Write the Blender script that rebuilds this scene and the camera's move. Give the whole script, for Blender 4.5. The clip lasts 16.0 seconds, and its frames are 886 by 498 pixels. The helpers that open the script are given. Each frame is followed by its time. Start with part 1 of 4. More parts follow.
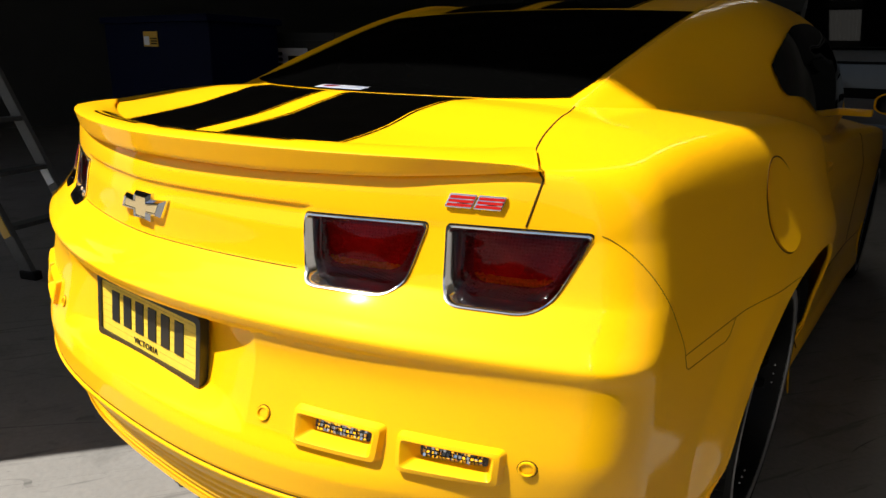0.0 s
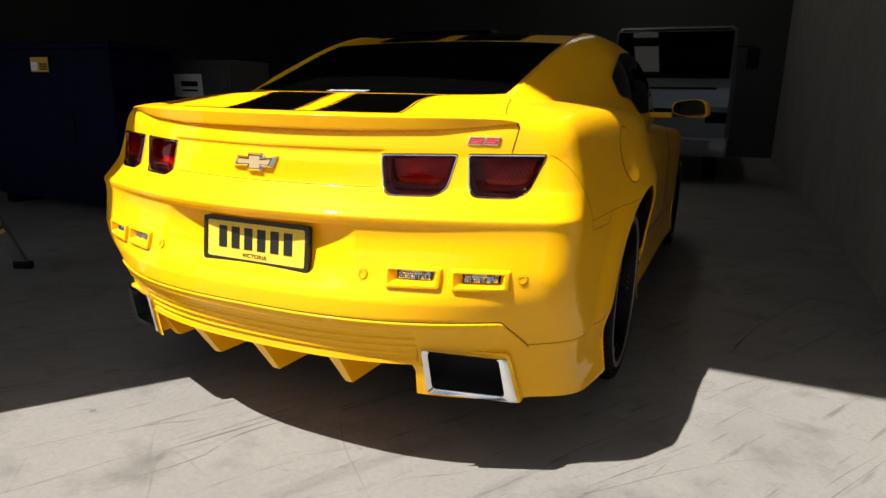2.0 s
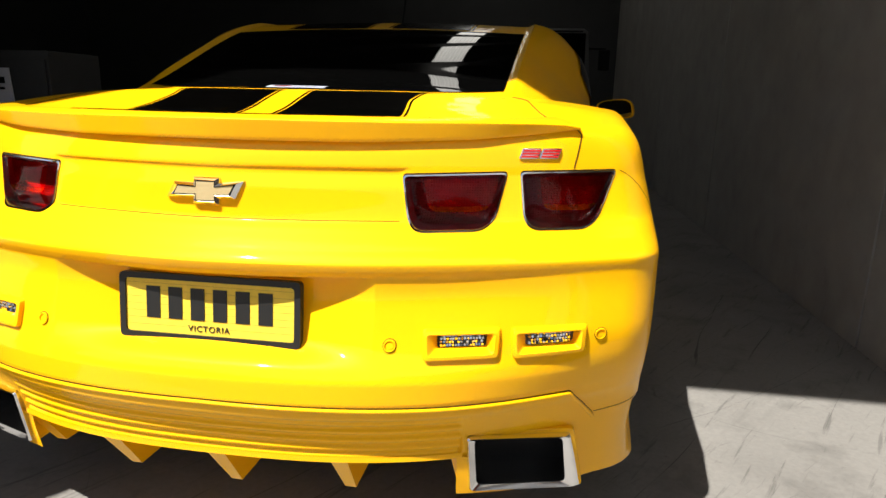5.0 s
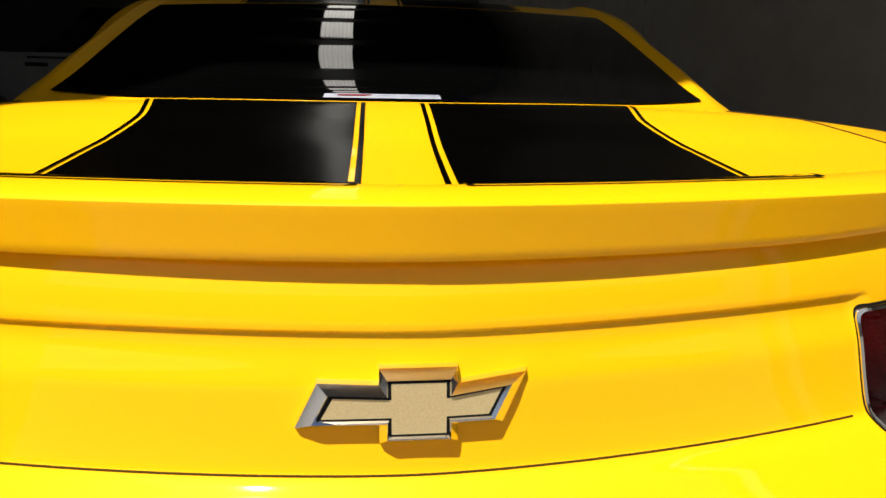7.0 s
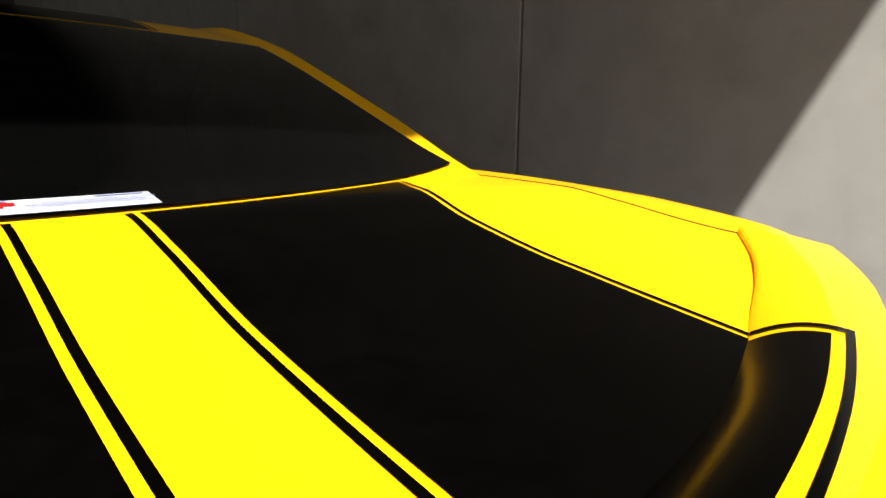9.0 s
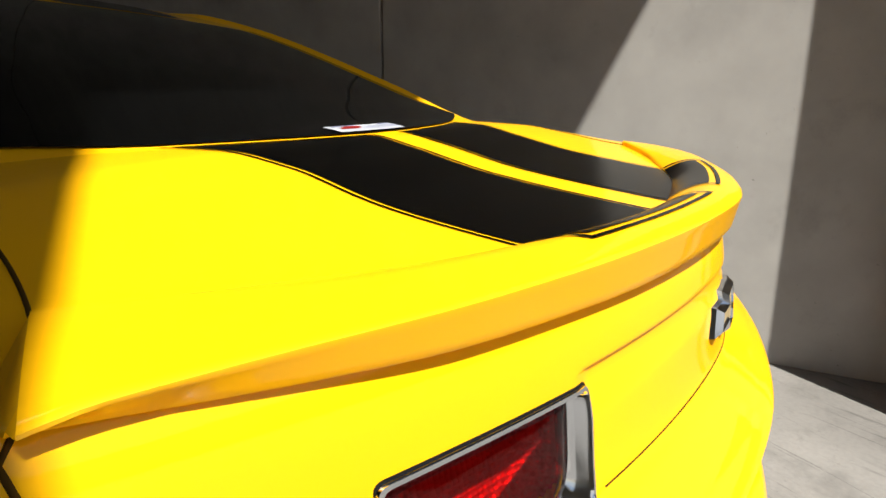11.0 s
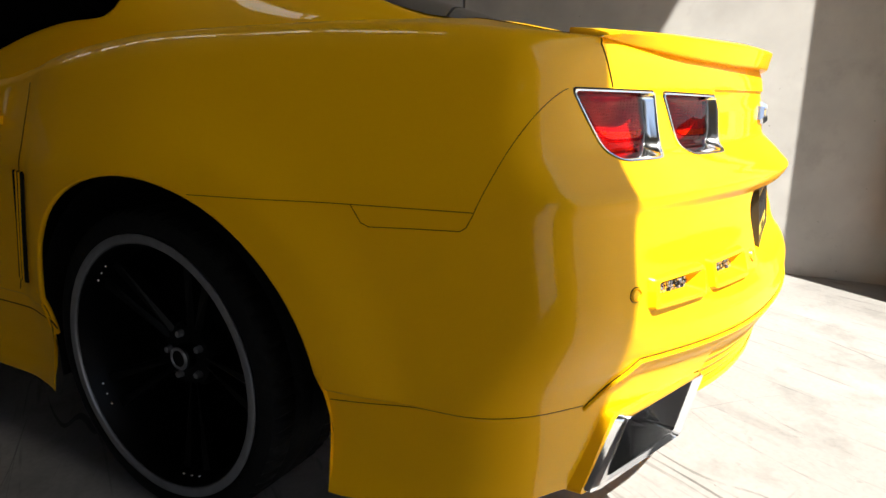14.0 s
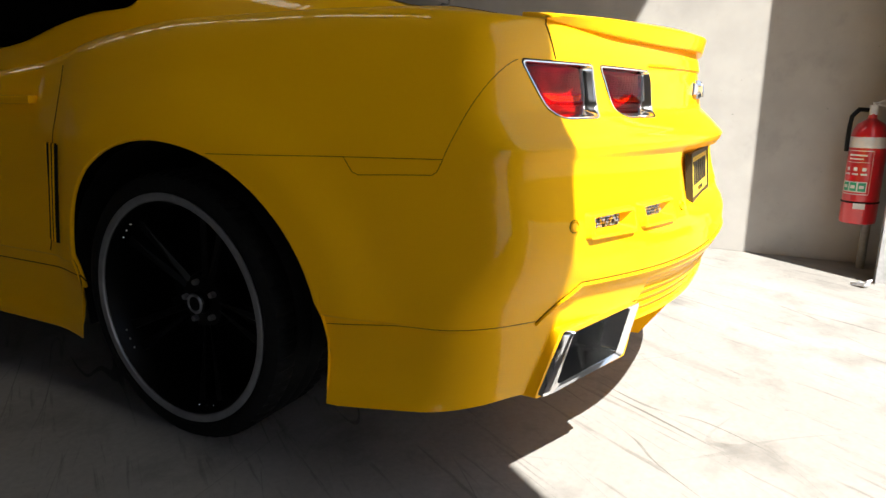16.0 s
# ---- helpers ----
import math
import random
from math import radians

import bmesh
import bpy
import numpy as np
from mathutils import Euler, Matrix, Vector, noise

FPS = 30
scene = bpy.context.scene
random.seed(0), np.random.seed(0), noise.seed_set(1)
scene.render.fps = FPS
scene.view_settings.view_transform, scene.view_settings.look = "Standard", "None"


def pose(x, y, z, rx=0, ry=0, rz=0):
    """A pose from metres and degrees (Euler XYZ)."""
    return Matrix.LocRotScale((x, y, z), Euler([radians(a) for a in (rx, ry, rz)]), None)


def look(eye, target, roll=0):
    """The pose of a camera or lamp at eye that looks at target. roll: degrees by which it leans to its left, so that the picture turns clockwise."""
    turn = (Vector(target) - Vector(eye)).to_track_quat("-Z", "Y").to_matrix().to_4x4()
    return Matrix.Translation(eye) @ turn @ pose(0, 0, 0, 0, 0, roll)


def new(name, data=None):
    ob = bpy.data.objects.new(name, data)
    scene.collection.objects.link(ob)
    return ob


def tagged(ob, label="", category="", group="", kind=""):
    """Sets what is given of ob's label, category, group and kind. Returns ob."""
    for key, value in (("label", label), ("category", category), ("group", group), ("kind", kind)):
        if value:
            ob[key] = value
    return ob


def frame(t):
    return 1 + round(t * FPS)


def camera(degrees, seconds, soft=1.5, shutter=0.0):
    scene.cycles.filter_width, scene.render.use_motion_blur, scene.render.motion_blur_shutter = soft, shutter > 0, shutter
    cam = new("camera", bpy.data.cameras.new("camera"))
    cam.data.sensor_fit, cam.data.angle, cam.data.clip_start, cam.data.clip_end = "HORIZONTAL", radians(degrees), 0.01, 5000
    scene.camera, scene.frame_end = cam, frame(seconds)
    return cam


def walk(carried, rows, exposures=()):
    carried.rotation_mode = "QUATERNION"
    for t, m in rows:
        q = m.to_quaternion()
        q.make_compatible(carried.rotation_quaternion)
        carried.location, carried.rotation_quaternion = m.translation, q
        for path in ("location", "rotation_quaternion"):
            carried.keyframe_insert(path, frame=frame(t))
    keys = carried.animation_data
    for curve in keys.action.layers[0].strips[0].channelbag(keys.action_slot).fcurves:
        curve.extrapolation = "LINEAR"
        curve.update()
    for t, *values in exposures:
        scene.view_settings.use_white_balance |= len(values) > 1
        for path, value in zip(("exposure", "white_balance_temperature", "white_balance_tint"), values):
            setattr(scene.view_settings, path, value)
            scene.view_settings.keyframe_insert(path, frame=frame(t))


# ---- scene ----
cam = camera(70.6, 16.0)
EXPOSURES = [(0.0, .75), (3.2, 1.1), (5.4, .95), (6.0, .72), (7.0, .48), (7.5, .42), (8.2, .87), (9.2, 1.15), (11.5, .88), (12.5, 1.0), (13.0, 1.25), (13.5, 1.7), (14.0, 1.93), (16.0, 2.0)]
PATH = [
    (0, (1.163, -0.488, 1.232), (-0.001, 1.034, 0.659), 1.6),
    (0.5, (1.16, -0.699, 1.207), (0.204, 0.965, 0.645), 1.4),
    (1, (1.194, -0.919, 1.186), (0.33, 0.798, 0.633), 1.4),
    (1.5, (1.215, -1.15, 1.189), (0.395, 0.596, 0.661), 1.3),
    (2, (1.251, -1.381, 1.15), (0.471, 0.4, 0.678), 1.3),
    (2.5, (1.331, -1.586, 1.08), (0.588, 0.216, 0.632), 1.1),
    (3, (1.349, -1.697, 1.035), (0.636, 0.114, 0.573), 1.3),
    (3.2, (1.31, -1.7, 1.03), (0.613, 0.113, 0.554), 1.3),
    (5.3, (0.505, -0.945, 1.153), (0.325, 0.993, 0.695), 1.3),
    (5.5, (0.409, -0.882, 1.159), (0.304, 1.062, 0.7), 1.3),
    (6, (0.228, -0.695, 1.148), (0.3, 1.252, 0.693), 1.4),
    (6.5, (0.08, -0.46, 1.154), (0.237, 1.484, 0.71), 1.3),
    (7, (-0.030, -0.311, 1.159), (0.180, 1.624, 0.702), 0.9),
    (7.5, (-0.102, -0.199, 1.208), (0.384, 1.685, 0.745), 0.7),
    (8, (-0.115, -0.071, 1.213), (0.713, 1.698, 0.784), 1.3),
    (8.5, (-0.089, 0.026, 1.225), (1.025, 1.633, 0.807), 1.1),
    (9, (-0.114, 0.067, 1.235), (1.211, 1.508, 0.824), 0.7),
    (9.2, (-0.153, 0.075, 1.239), (1.28, 1.408, 0.829), 0.5),
    (11.3, (-0.967, 0.043, 1.207), (0.787, 0.881, 0.736), 0.0),
    (11.5, (-1.042, 0.046, 1.194), (0.74, 0.831, 0.734), 0.0),
    (12, (-1.205, 0.016, 1.164), (0.574, 0.801, 0.699), 0.1),
    (12.5, (-1.365, 0.02, 1.12), (0.403, 0.821, 0.636), 1.1),
    (13, (-1.488, 0.057, 1.072), (0.218, 0.991, 0.605), 0.2),
    (13.5, (-1.663, 0.044, 1.019), (0.029, 1.002, 0.548), 0.4),
    (14, (-1.808, 0.009, 0.983), (-0.107, 0.954, 0.517), 0.2),
    (14.5, (-1.91, -0.053, 0.95), (-0.2, 0.871, 0.482), 0.1),
    (15, (-1.999, -0.13, 0.922), (-0.282, 0.784, 0.458), 0.0),
    (15.5, (-2.02, -0.163, 0.911), (-0.305, 0.756, 0.451), -0.1),
    (16, (-2.023, -0.149, 0.919), (-0.31, 0.775, 0.46), -0.0),
]
walk(cam, [(t, look(eye, target, roll)) for t, eye, target, roll in PATH], EXPOSURES)


# ---- world, sun and exposure ----
SUN = Vector((0.365, 0.50, -1.0)).normalized()
world = bpy.data.worlds.new("sky")
scene.world = world
world.use_nodes = True
sky = world.node_tree.nodes.new("ShaderNodeTexSky")
sky.sky_type = "NISHITA"
sky.sun_disc = False
sky.sun_elevation = radians(58)
sky.sun_rotation = math.atan2(-SUN.x, -SUN.y)
background = world.node_tree.nodes["Background"]
background.inputs["Strength"].default_value = 0.05
def clouds():
    """Broken white cloud over the blue."""
    n, l = world.node_tree.nodes, world.node_tree.links
    co, mp, tx, mr, mix = (n.new("ShaderNode" + k) for k in ("TexCoord", "Mapping", "TexNoise", "MapRange", "Mix"))
    mp.inputs["Scale"].default_value = (1, 1, 2.4)
    tx.inputs["Scale"].default_value, tx.inputs["Detail"].default_value, tx.inputs["Roughness"].default_value = 2.6, 9, .58
    mr.inputs["From Min"].default_value, mr.inputs["From Max"].default_value = .46, .62
    mix.data_type = "RGBA"
    mix.inputs[7].default_value = CLOUD
    l.new(co.outputs["Generated"], mp.inputs["Vector"])
    l.new(mp.outputs[0], tx.inputs["Vector"])
    l.new(tx.outputs["Fac"], mr.inputs["Value"])
    l.new(mr.outputs[0], mix.inputs[0])
    l.new(sky.outputs["Color"], mix.inputs[6])
    l.new(mix.outputs[2], background.inputs["Color"])


CLOUD = (8.7, 8.0, 7.0, 1)
clouds()
sun_data = bpy.data.lights.new("sun", "SUN")
sun_data.energy, sun_data.angle, sun_data.color = 5.0, radians(0.53), (1.0, 0.97, 0.90)
sun = new("sun", sun_data)
sun.matrix_world = look((-4, -5, 10), Vector((-4, -5, 10)) + SUN)

# ---- materials ----
def material(name, color, rough=0.5, metal=0.0, coat=0.0, spec=0.5, vary=0.0, scale=8.0, bump=0.0, fine=60.0, coat_rough=0.03):
    m = bpy.data.materials.new(name)
    m.use_nodes = True
    n, l = m.node_tree.nodes, m.node_tree.links
    b = n["Principled BSDF"]
    b.inputs["Base Color"].default_value = (*color, 1)
    b.inputs["Roughness"].default_value = rough
    b.inputs["Metallic"].default_value = metal
    b.inputs["Coat Weight"].default_value = coat
    b.inputs["Coat Roughness"].default_value = coat_rough
    b.inputs["Specular IOR Level"].default_value = spec
    if vary or bump:
        co = n.new("ShaderNodeTexCoord")
        big = n.new("ShaderNodeTexNoise")
        big.inputs["Scale"].default_value, big.inputs["Detail"].default_value = scale, 6
        l.new(co.outputs["Object"], big.inputs["Vector"])
        small = n.new("ShaderNodeTexNoise")
        small.inputs["Scale"].default_value, small.inputs["Detail"].default_value = fine, 4
        l.new(co.outputs["Object"], small.inputs["Vector"])
        add = n.new("ShaderNodeMath")
        add.operation = "ADD"
        l.new(big.outputs["Fac"], add.inputs[0])
        l.new(small.outputs["Fac"], add.inputs[1])
        ramp = n.new("ShaderNodeMapRange")
        ramp.inputs["From Min"].default_value, ramp.inputs["From Max"].default_value = 0.7, 1.3
        ramp.inputs["To Min"].default_value, ramp.inputs["To Max"].default_value = 1 - vary, 1 + vary
        l.new(add.outputs[0], ramp.inputs["Value"])
        mul = n.new("ShaderNodeVectorMath")
        mul.operation = "SCALE"
        mul.inputs[0].default_value = color
        l.new(ramp.outputs[0], mul.inputs["Scale"])
        l.new(mul.outputs[0], b.inputs["Base Color"])
        if bump:
            bp = n.new("ShaderNodeBump")
            bp.inputs["Strength"].default_value, bp.inputs["Distance"].default_value = bump, 0.01
            l.new(add.outputs[0], bp.inputs["Height"])
            l.new(bp.outputs[0], b.inputs["Normal"])
    return m


PAINT = material("yellow_paint", (0.92, 0.464, 0.002), 0.5, coat=0.5, spec=0.06, coat_rough=0.04)
BLACK_VINYL = material("black_vinyl", (0.0008, 0.0007, 0.0006), 0.18, spec=0.09, vary=0.3, scale=15)
GLASS = material("tinted_glass", (0.0012, 0.0012, 0.0012), 0.02, spec=0.075)
for glossy, ior in ((GLASS, 1.23), (BLACK_VINYL, 1.16)):
    glossy.node_tree.nodes["Principled BSDF"].inputs["IOR"].default_value = ior
    glossy.node_tree.nodes["Principled BSDF"].inputs["Specular IOR Level"].default_value = .5
CHROME = material("chrome", (0.82, 0.82, 0.83), 0.10, metal=1.0)


def tinted_cover(name, tint, gloss=0.012):
    """Clear coloured plastic: light passes through tinted, the surface shines by its angle."""
    m = bpy.data.materials.new(name)
    m.use_nodes = True
    n, l = m.node_tree.nodes, m.node_tree.links
    n.remove(n["Principled BSDF"])
    through_bsdf, shine, mix, edge = (n.new("ShaderNode" + k) for k in ("BsdfTransparent", "BsdfGlossy", "MixShader", "Fresnel"))
    through_bsdf.inputs["Color"].default_value = (*tint, 1)
    shine.inputs["Roughness"].default_value = gloss
    edge.inputs["IOR"].default_value = 1.33
    l.new(edge.outputs[0], mix.inputs[0])
    l.new(through_bsdf.outputs[0], mix.inputs[1])
    l.new(shine.outputs[0], mix.inputs[2])
    l.new(mix.outputs[0], n["Material Output"].inputs["Surface"])
    return m


LENS = tinted_cover("red_lens", (.72, .016, .014))
AMBER = tinted_cover("amber_lens", (.92, .42, .02))
SMOKED = tinted_cover("smoked_lens_edge", (.42, .03, .045))


def reflector_material():
    """Dimpled silvered reflector behind the lens."""
    m = material("lamp_reflector", (0.62, 0.60, 0.60), 0.42, metal=0.4)
    n, l = m.node_tree.nodes, m.node_tree.links
    co, dots, patch, bump, mr = (n.new("ShaderNode" + k) for k in ("TexCoord", "TexVoronoi", "TexNoise", "Bump", "MapRange"))
    dots.inputs["Scale"].default_value, dots.inputs["Randomness"].default_value = 190, .15
    patch.inputs["Scale"].default_value, patch.inputs["Detail"].default_value = 13, 4
    bump.inputs["Strength"].default_value, bump.inputs["Distance"].default_value = .9, .004
    mr.inputs["From Min"].default_value, mr.inputs["From Max"].default_value = .34, .66
    mr.inputs["To Min"].default_value, mr.inputs["To Max"].default_value = .42, 1.0
    l.new(co.outputs["Object"], dots.inputs["Vector"])
    l.new(co.outputs["Object"], patch.inputs["Vector"])
    l.new(dots.outputs["Distance"], bump.inputs["Height"])
    l.new(bump.outputs[0], n["Principled BSDF"].inputs["Normal"])
    l.new(patch.outputs["Fac"], mr.inputs["Value"])
    v = n.new("ShaderNodeCombineColor")
    for k in range(3):
        l.new(mr.outputs[0], v.inputs[k])
    l.new(v.outputs[0], n["Principled BSDF"].inputs["Base Color"])
    return m


REFLECTOR = reflector_material()
MIRROR = material("mirror_glass", (0.30, 0.31, 0.33), 0.02, metal=1.0)
RUBBER = material("tyre_rubber", (0.006, 0.006, 0.006), 0.75, spec=0.12, vary=0.2, scale=30, bump=0.1)
GLOSS_BLACK = material("gloss_black", (0.006, 0.006, 0.007), 0.12, coat=1.0)
DARK = material("dark_plastic", (0.004, 0.004, 0.004), 0.6, spec=0.15)
def weathered(m, marks):
    """Lays dirt over a material. Each mark: 'patch' (scale, stretch, turn, low, high, depth) or 'line' (scale, stretch, turn, width, depth)."""
    n, l = m.node_tree.nodes, m.node_tree.links
    b = n["Principled BSDF"]
    out = b.inputs["Base Color"].links[0].from_socket
    co = n.new("ShaderNodeTexCoord")

    def noise(vector, scale, detail, rough):
        tx = n.new("ShaderNodeTexNoise")
        tx.inputs["Scale"].default_value, tx.inputs["Detail"].default_value, tx.inputs["Roughness"].default_value = scale, detail, rough
        l.new(vector, tx.inputs["Vector"])
        return tx.outputs["Fac"]

    def fitted(value, low, high, a, z):
        mr = n.new("ShaderNodeMapRange")
        for k, v in zip(("From Min", "From Max", "To Min", "To Max"), (low, high, a, z)):
            mr.inputs[k].default_value = v
        l.new(value, mr.inputs["Value"])
        return mr.outputs[0]
    for k, (kind, scale, stretch, turn, *rest) in enumerate(marks):
        # turned first and stretched after, so that the marks run along the turned direction
        rot, mp = n.new("ShaderNodeMapping"), n.new("ShaderNodeMapping")
        rot.inputs["Rotation"].default_value[2] = radians(-turn)
        mp.inputs["Location"].default_value = (k * 3.7, k * 1.9, 0)
        mp.inputs["Scale"].default_value = (1, stretch, 1)
        l.new(co.outputs["Object"], rot.inputs["Vector"])
        l.new(rot.outputs[0], mp.inputs["Vector"])
        if kind == "patch":
            low, high, depth = rest
            f = fitted(noise(mp.outputs[0], scale, 6, .62), low, high, 1.0, 1.0 - depth)
        else:
            width, depth = rest
            near = n.new("ShaderNodeMath")
            near.operation = "COMPARE"
            near.inputs[1].default_value, near.inputs[2].default_value = .5, width
            l.new(noise(mp.outputs[0], scale, 1, .3), near.inputs[0])
            gate = fitted(noise(mp.outputs[0], .9, 6, .6), .5, .60, 0, 1)
            mu = n.new("ShaderNodeMath")
            mu.operation = "MULTIPLY"
            l.new(near.outputs[0], mu.inputs[0])
            l.new(gate, mu.inputs[1])
            f = fitted(mu.outputs[0], 0, 1, 1.0, 1.0 - depth)
        v = n.new("ShaderNodeVectorMath")
        v.operation = "SCALE"
        l.new(out, v.inputs[0])
        l.new(f, v.inputs["Scale"])
        out = v.outputs[0]
    l.new(out, b.inputs["Base Color"])
    return m


CONCRETE = weathered(material("concrete_floor", (0.200, 0.189, 0.175), 0.62, vary=0.10, scale=0.9, bump=0.10, fine=55),
                     [("patch", .8, 1, 0, .45, .75, .22), ("patch", 3.5, 1, 20, .53, .70, .30), ("patch", 1.1, 5, 55, .60, .72, .22), ("patch", 2.4, 22, 56, .615, .69, .30),
                      ("patch", 3.1, 26, 47, .64, .70, .26), ("patch", 14, 1, 0, .66, .74, .30), ("patch", 1.1, 1, 50, .5, .3, -.16), ("patch", 60, 1, 0, .67, .71, .40),
                      ("patch", 6, 1.6, 10, .64, .70, .20), ("patch", 110, 1, 0, .60, .72, .16),
                      ("line", .55, 9, 58, .0034, .58), ("line", .6, 8, 50, .0026, .50), ("patch", 1.7, 14, 61, .60, .66, .34), ("line", .5, 4, -40, .0010, .20), ("line", .4, 3, 20, .0009, .20)])
# invented ground outside, darker than the floor to dim reflections in the paint
YARD_DARK = material("added_yard_dark", (0.12, 0.117, 0.112), 0.85, vary=0.22, scale=1.2, bump=0.5, fine=160)
WALL = weathered(material("precast_wall", (0.33, 0.316, 0.295), 0.8, vary=0.10, scale=0.9, bump=0.02, fine=5),
                 [("patch", 1.6, 1, 0, .5, .75, .16), ("patch", 5, 1, 30, .6, .75, .14), ("patch", 30, 1, 0, .70, .73, .45), ("patch", 2.5, 6, 80, .62, .72, .12)])
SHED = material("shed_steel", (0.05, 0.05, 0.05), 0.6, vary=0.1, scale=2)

# ---- building blocks ----
def mesh_object(name, verts, faces, mat, parent=None, label="", smooth=True, sharp=35):
    me = bpy.data.meshes.new(name)
    me.from_pydata([tuple(map(float, v)) for v in verts], [], [tuple(map(int, f)) for f in faces])
    me.materials.append(mat)
    if smooth:
        me.shade_smooth()
        me.set_sharp_from_angle(angle=radians(sharp))
    ob = new(name, me)
    if parent:
        ob.parent = parent
    if label:
        tagged(ob, label)
    return ob


def part(name, bm, mat, parent=None, label="", smooth=False, sharp=35):
    me = bpy.data.meshes.new(name)
    bm.to_mesh(me)
    bm.free()
    me.materials.append(mat)
    if smooth:
        me.shade_smooth()
        me.set_sharp_from_angle(angle=radians(sharp))
    ob = new(name, me)
    if parent:
        ob.parent = parent
    if label:
        tagged(ob, label)
    return ob


def box_bm(size, centre=(0, 0, 0), bevel=0.0, bm=None, turn=None):
    bm = bm or bmesh.new()
    m = Matrix.Translation(centre) @ (turn or Matrix()) @ Matrix.Diagonal((*size, 1))
    made = bmesh.ops.create_cube(bm, size=1, matrix=m)
    if bevel:
        edges = list({e for v in made["verts"] for e in v.link_edges})
        bmesh.ops.bevel(bm, geom=edges, offset=bevel, segments=2, affect="EDGES", profile=0.7)
    return bm


def grid_faces(rows, cols, closed=False):
    span = cols if closed else cols - 1
    return [(r * cols + c, r * cols + (c + 1) % cols, (r + 1) * cols + (c + 1) % cols, (r + 1) * cols + c)
            for r in range(rows - 1) for c in range(span)]


def curve(*pairs):
    """A smooth monotone function through a few (place, value) pairs."""
    x, y = np.array(pairs, float).T
    h, d = np.diff(x), np.diff(y) / np.diff(x)
    m = np.concatenate([[d[0]], np.where(d[1:] * d[:-1] > 0, 2 * d[1:] * d[:-1] / np.where(d[1:] + d[:-1] == 0, 1, d[1:] + d[:-1]), 0), [d[-1]]])

    def f(q):
        q = np.clip(np.asarray(q, float), x[0], x[-1])
        i = np.clip(np.searchsorted(x, q) - 1, 0, len(h) - 1)
        t = (q - x[i]) / h[i]
        return ((2 * t**3 - 3 * t**2 + 1) * y[i] + (t**3 - 2 * t**2 + t) * h[i] * m[i]
                + (-2 * t**3 + 3 * t**2) * y[i + 1] + (t**3 - t**2) * h[i] * m[i + 1])
    return f


def step(a, b, q):
    t = np.clip((np.asarray(q, float) - a) / (b - a), 0, 1)
    return t * t * (3 - 2 * t)


# ---- the car's shape: rear face, flanks and top as functions ----
rear_detail = curve((.20, .095), (.34, .062), (.40, .05), (.50, .014), (.52, .0), (.545, -.004), (.552, -.006), (.59, -.006), (.61, -.001), (.645, .014),
                    (.70, .027), (.76, .035), (.795, .030), (.813, .0205), (.825, .0195), (.833, .022), (.85, .033), (.885, .066), (.903, .083), (.965, .089),
                    (1.0, .0915), (1.05, .099), (1.12, .105))
rear_base = curve((.20, .095), (.34, .062), (.5, .03), (.6, .016), (.77, .022), (.80, .0205), (.821, .0190), (.829, .0205), (.87, .05), (.92, .076), (1.04, .094), (1.12, .10))
bow = curve((.25, .42), (.45, .42), (.69, .30), (.85, .31), (.99, .332))
bow_power = curve((.25, 2.5), (.45, 2.4), (.69, 2.0), (.85, 1.75), (.99, 1.6))
flank_plan = curve((0, .885), (.2, .910), (.46, .930), (.65, .945), (.95, .974), (1.25, 1.0), (1.45, .996), (1.58, .978), (1.74, .932), (1.88, .912), (2.2, .918), (3.2, .935), (3.7, .955),
                   (4.2, .925), (4.6, .84), (4.84, .62))
flank_profile = curve((.18, .006), (.22, .006), (.28, -.010), (.36, -.020), (.438, -.013), (.447, -.003), (.6, -.002), (.75, 0), (.81, 0), (.885, -.014), (.95, -.030), (.98, -.038), (1.02, -.048), (1.08, -.068))
deck_line = curve((0, 1.06), (.1, 1.068), (.22, 1.082), (.4, 1.110), (.52, 1.140), (.605, 1.1565), (1.0, 1.165), (3.0, 1.08), (3.6, 1.04), (4.3, .96), (4.84, .80))
shoulder_line = curve((0, 1.06), (.2, 1.066), (.3, 1.078), (.42, 1.094), (.6, 1.110), (.85, 1.118), (1.2, 1.116), (1.5, 1.092), (1.9, 1.045), (2.4, 1.0), (3.2, .98), (4.0, .94), (4.84, .74))
ARCH_Y, ARCH_Z, ARCH_R, ARCH_H = 1.215, 0.365, 0.475, 0.468
FRONT_Y = 4.11


def plate_recess(x, z):
    side = np.clip((.345 - np.abs(x)) / .15, 0, 1)
    return .042 * side * (z < .7985) * step(.62, .66, z)


def ribs(x, z):
    """Four level grooves across the lower valance, between the exhausts."""
    return .006 * step(.524, .514, x) * step(.405, .42, z) * step(.515, .50, z) * (.5 - .5 * np.cos((z - .405) / .0235 * 2 * np.pi))


def rear_y(x, z):
    x, z = np.abs(x), np.asarray(z, float)
    fade = 1 - .7 * step(.45, .85, x)
    line = rear_base(z) + (rear_detail(z) - rear_base(z)) * fade
    # the lower boot panel lies a little deeper than the panel above it
    sunk = .005 * step(1.006, 1.0, z) * step(.96, .995, z) * step(.40, .37, x)
    return line + bow(z) * x ** bow_power(z) + .004 * step(.47, .05, x) + plate_recess(x, z) + ribs(x, z) + sunk - .006 * np.maximum(0, 1 - np.abs(z - .828) / .022)


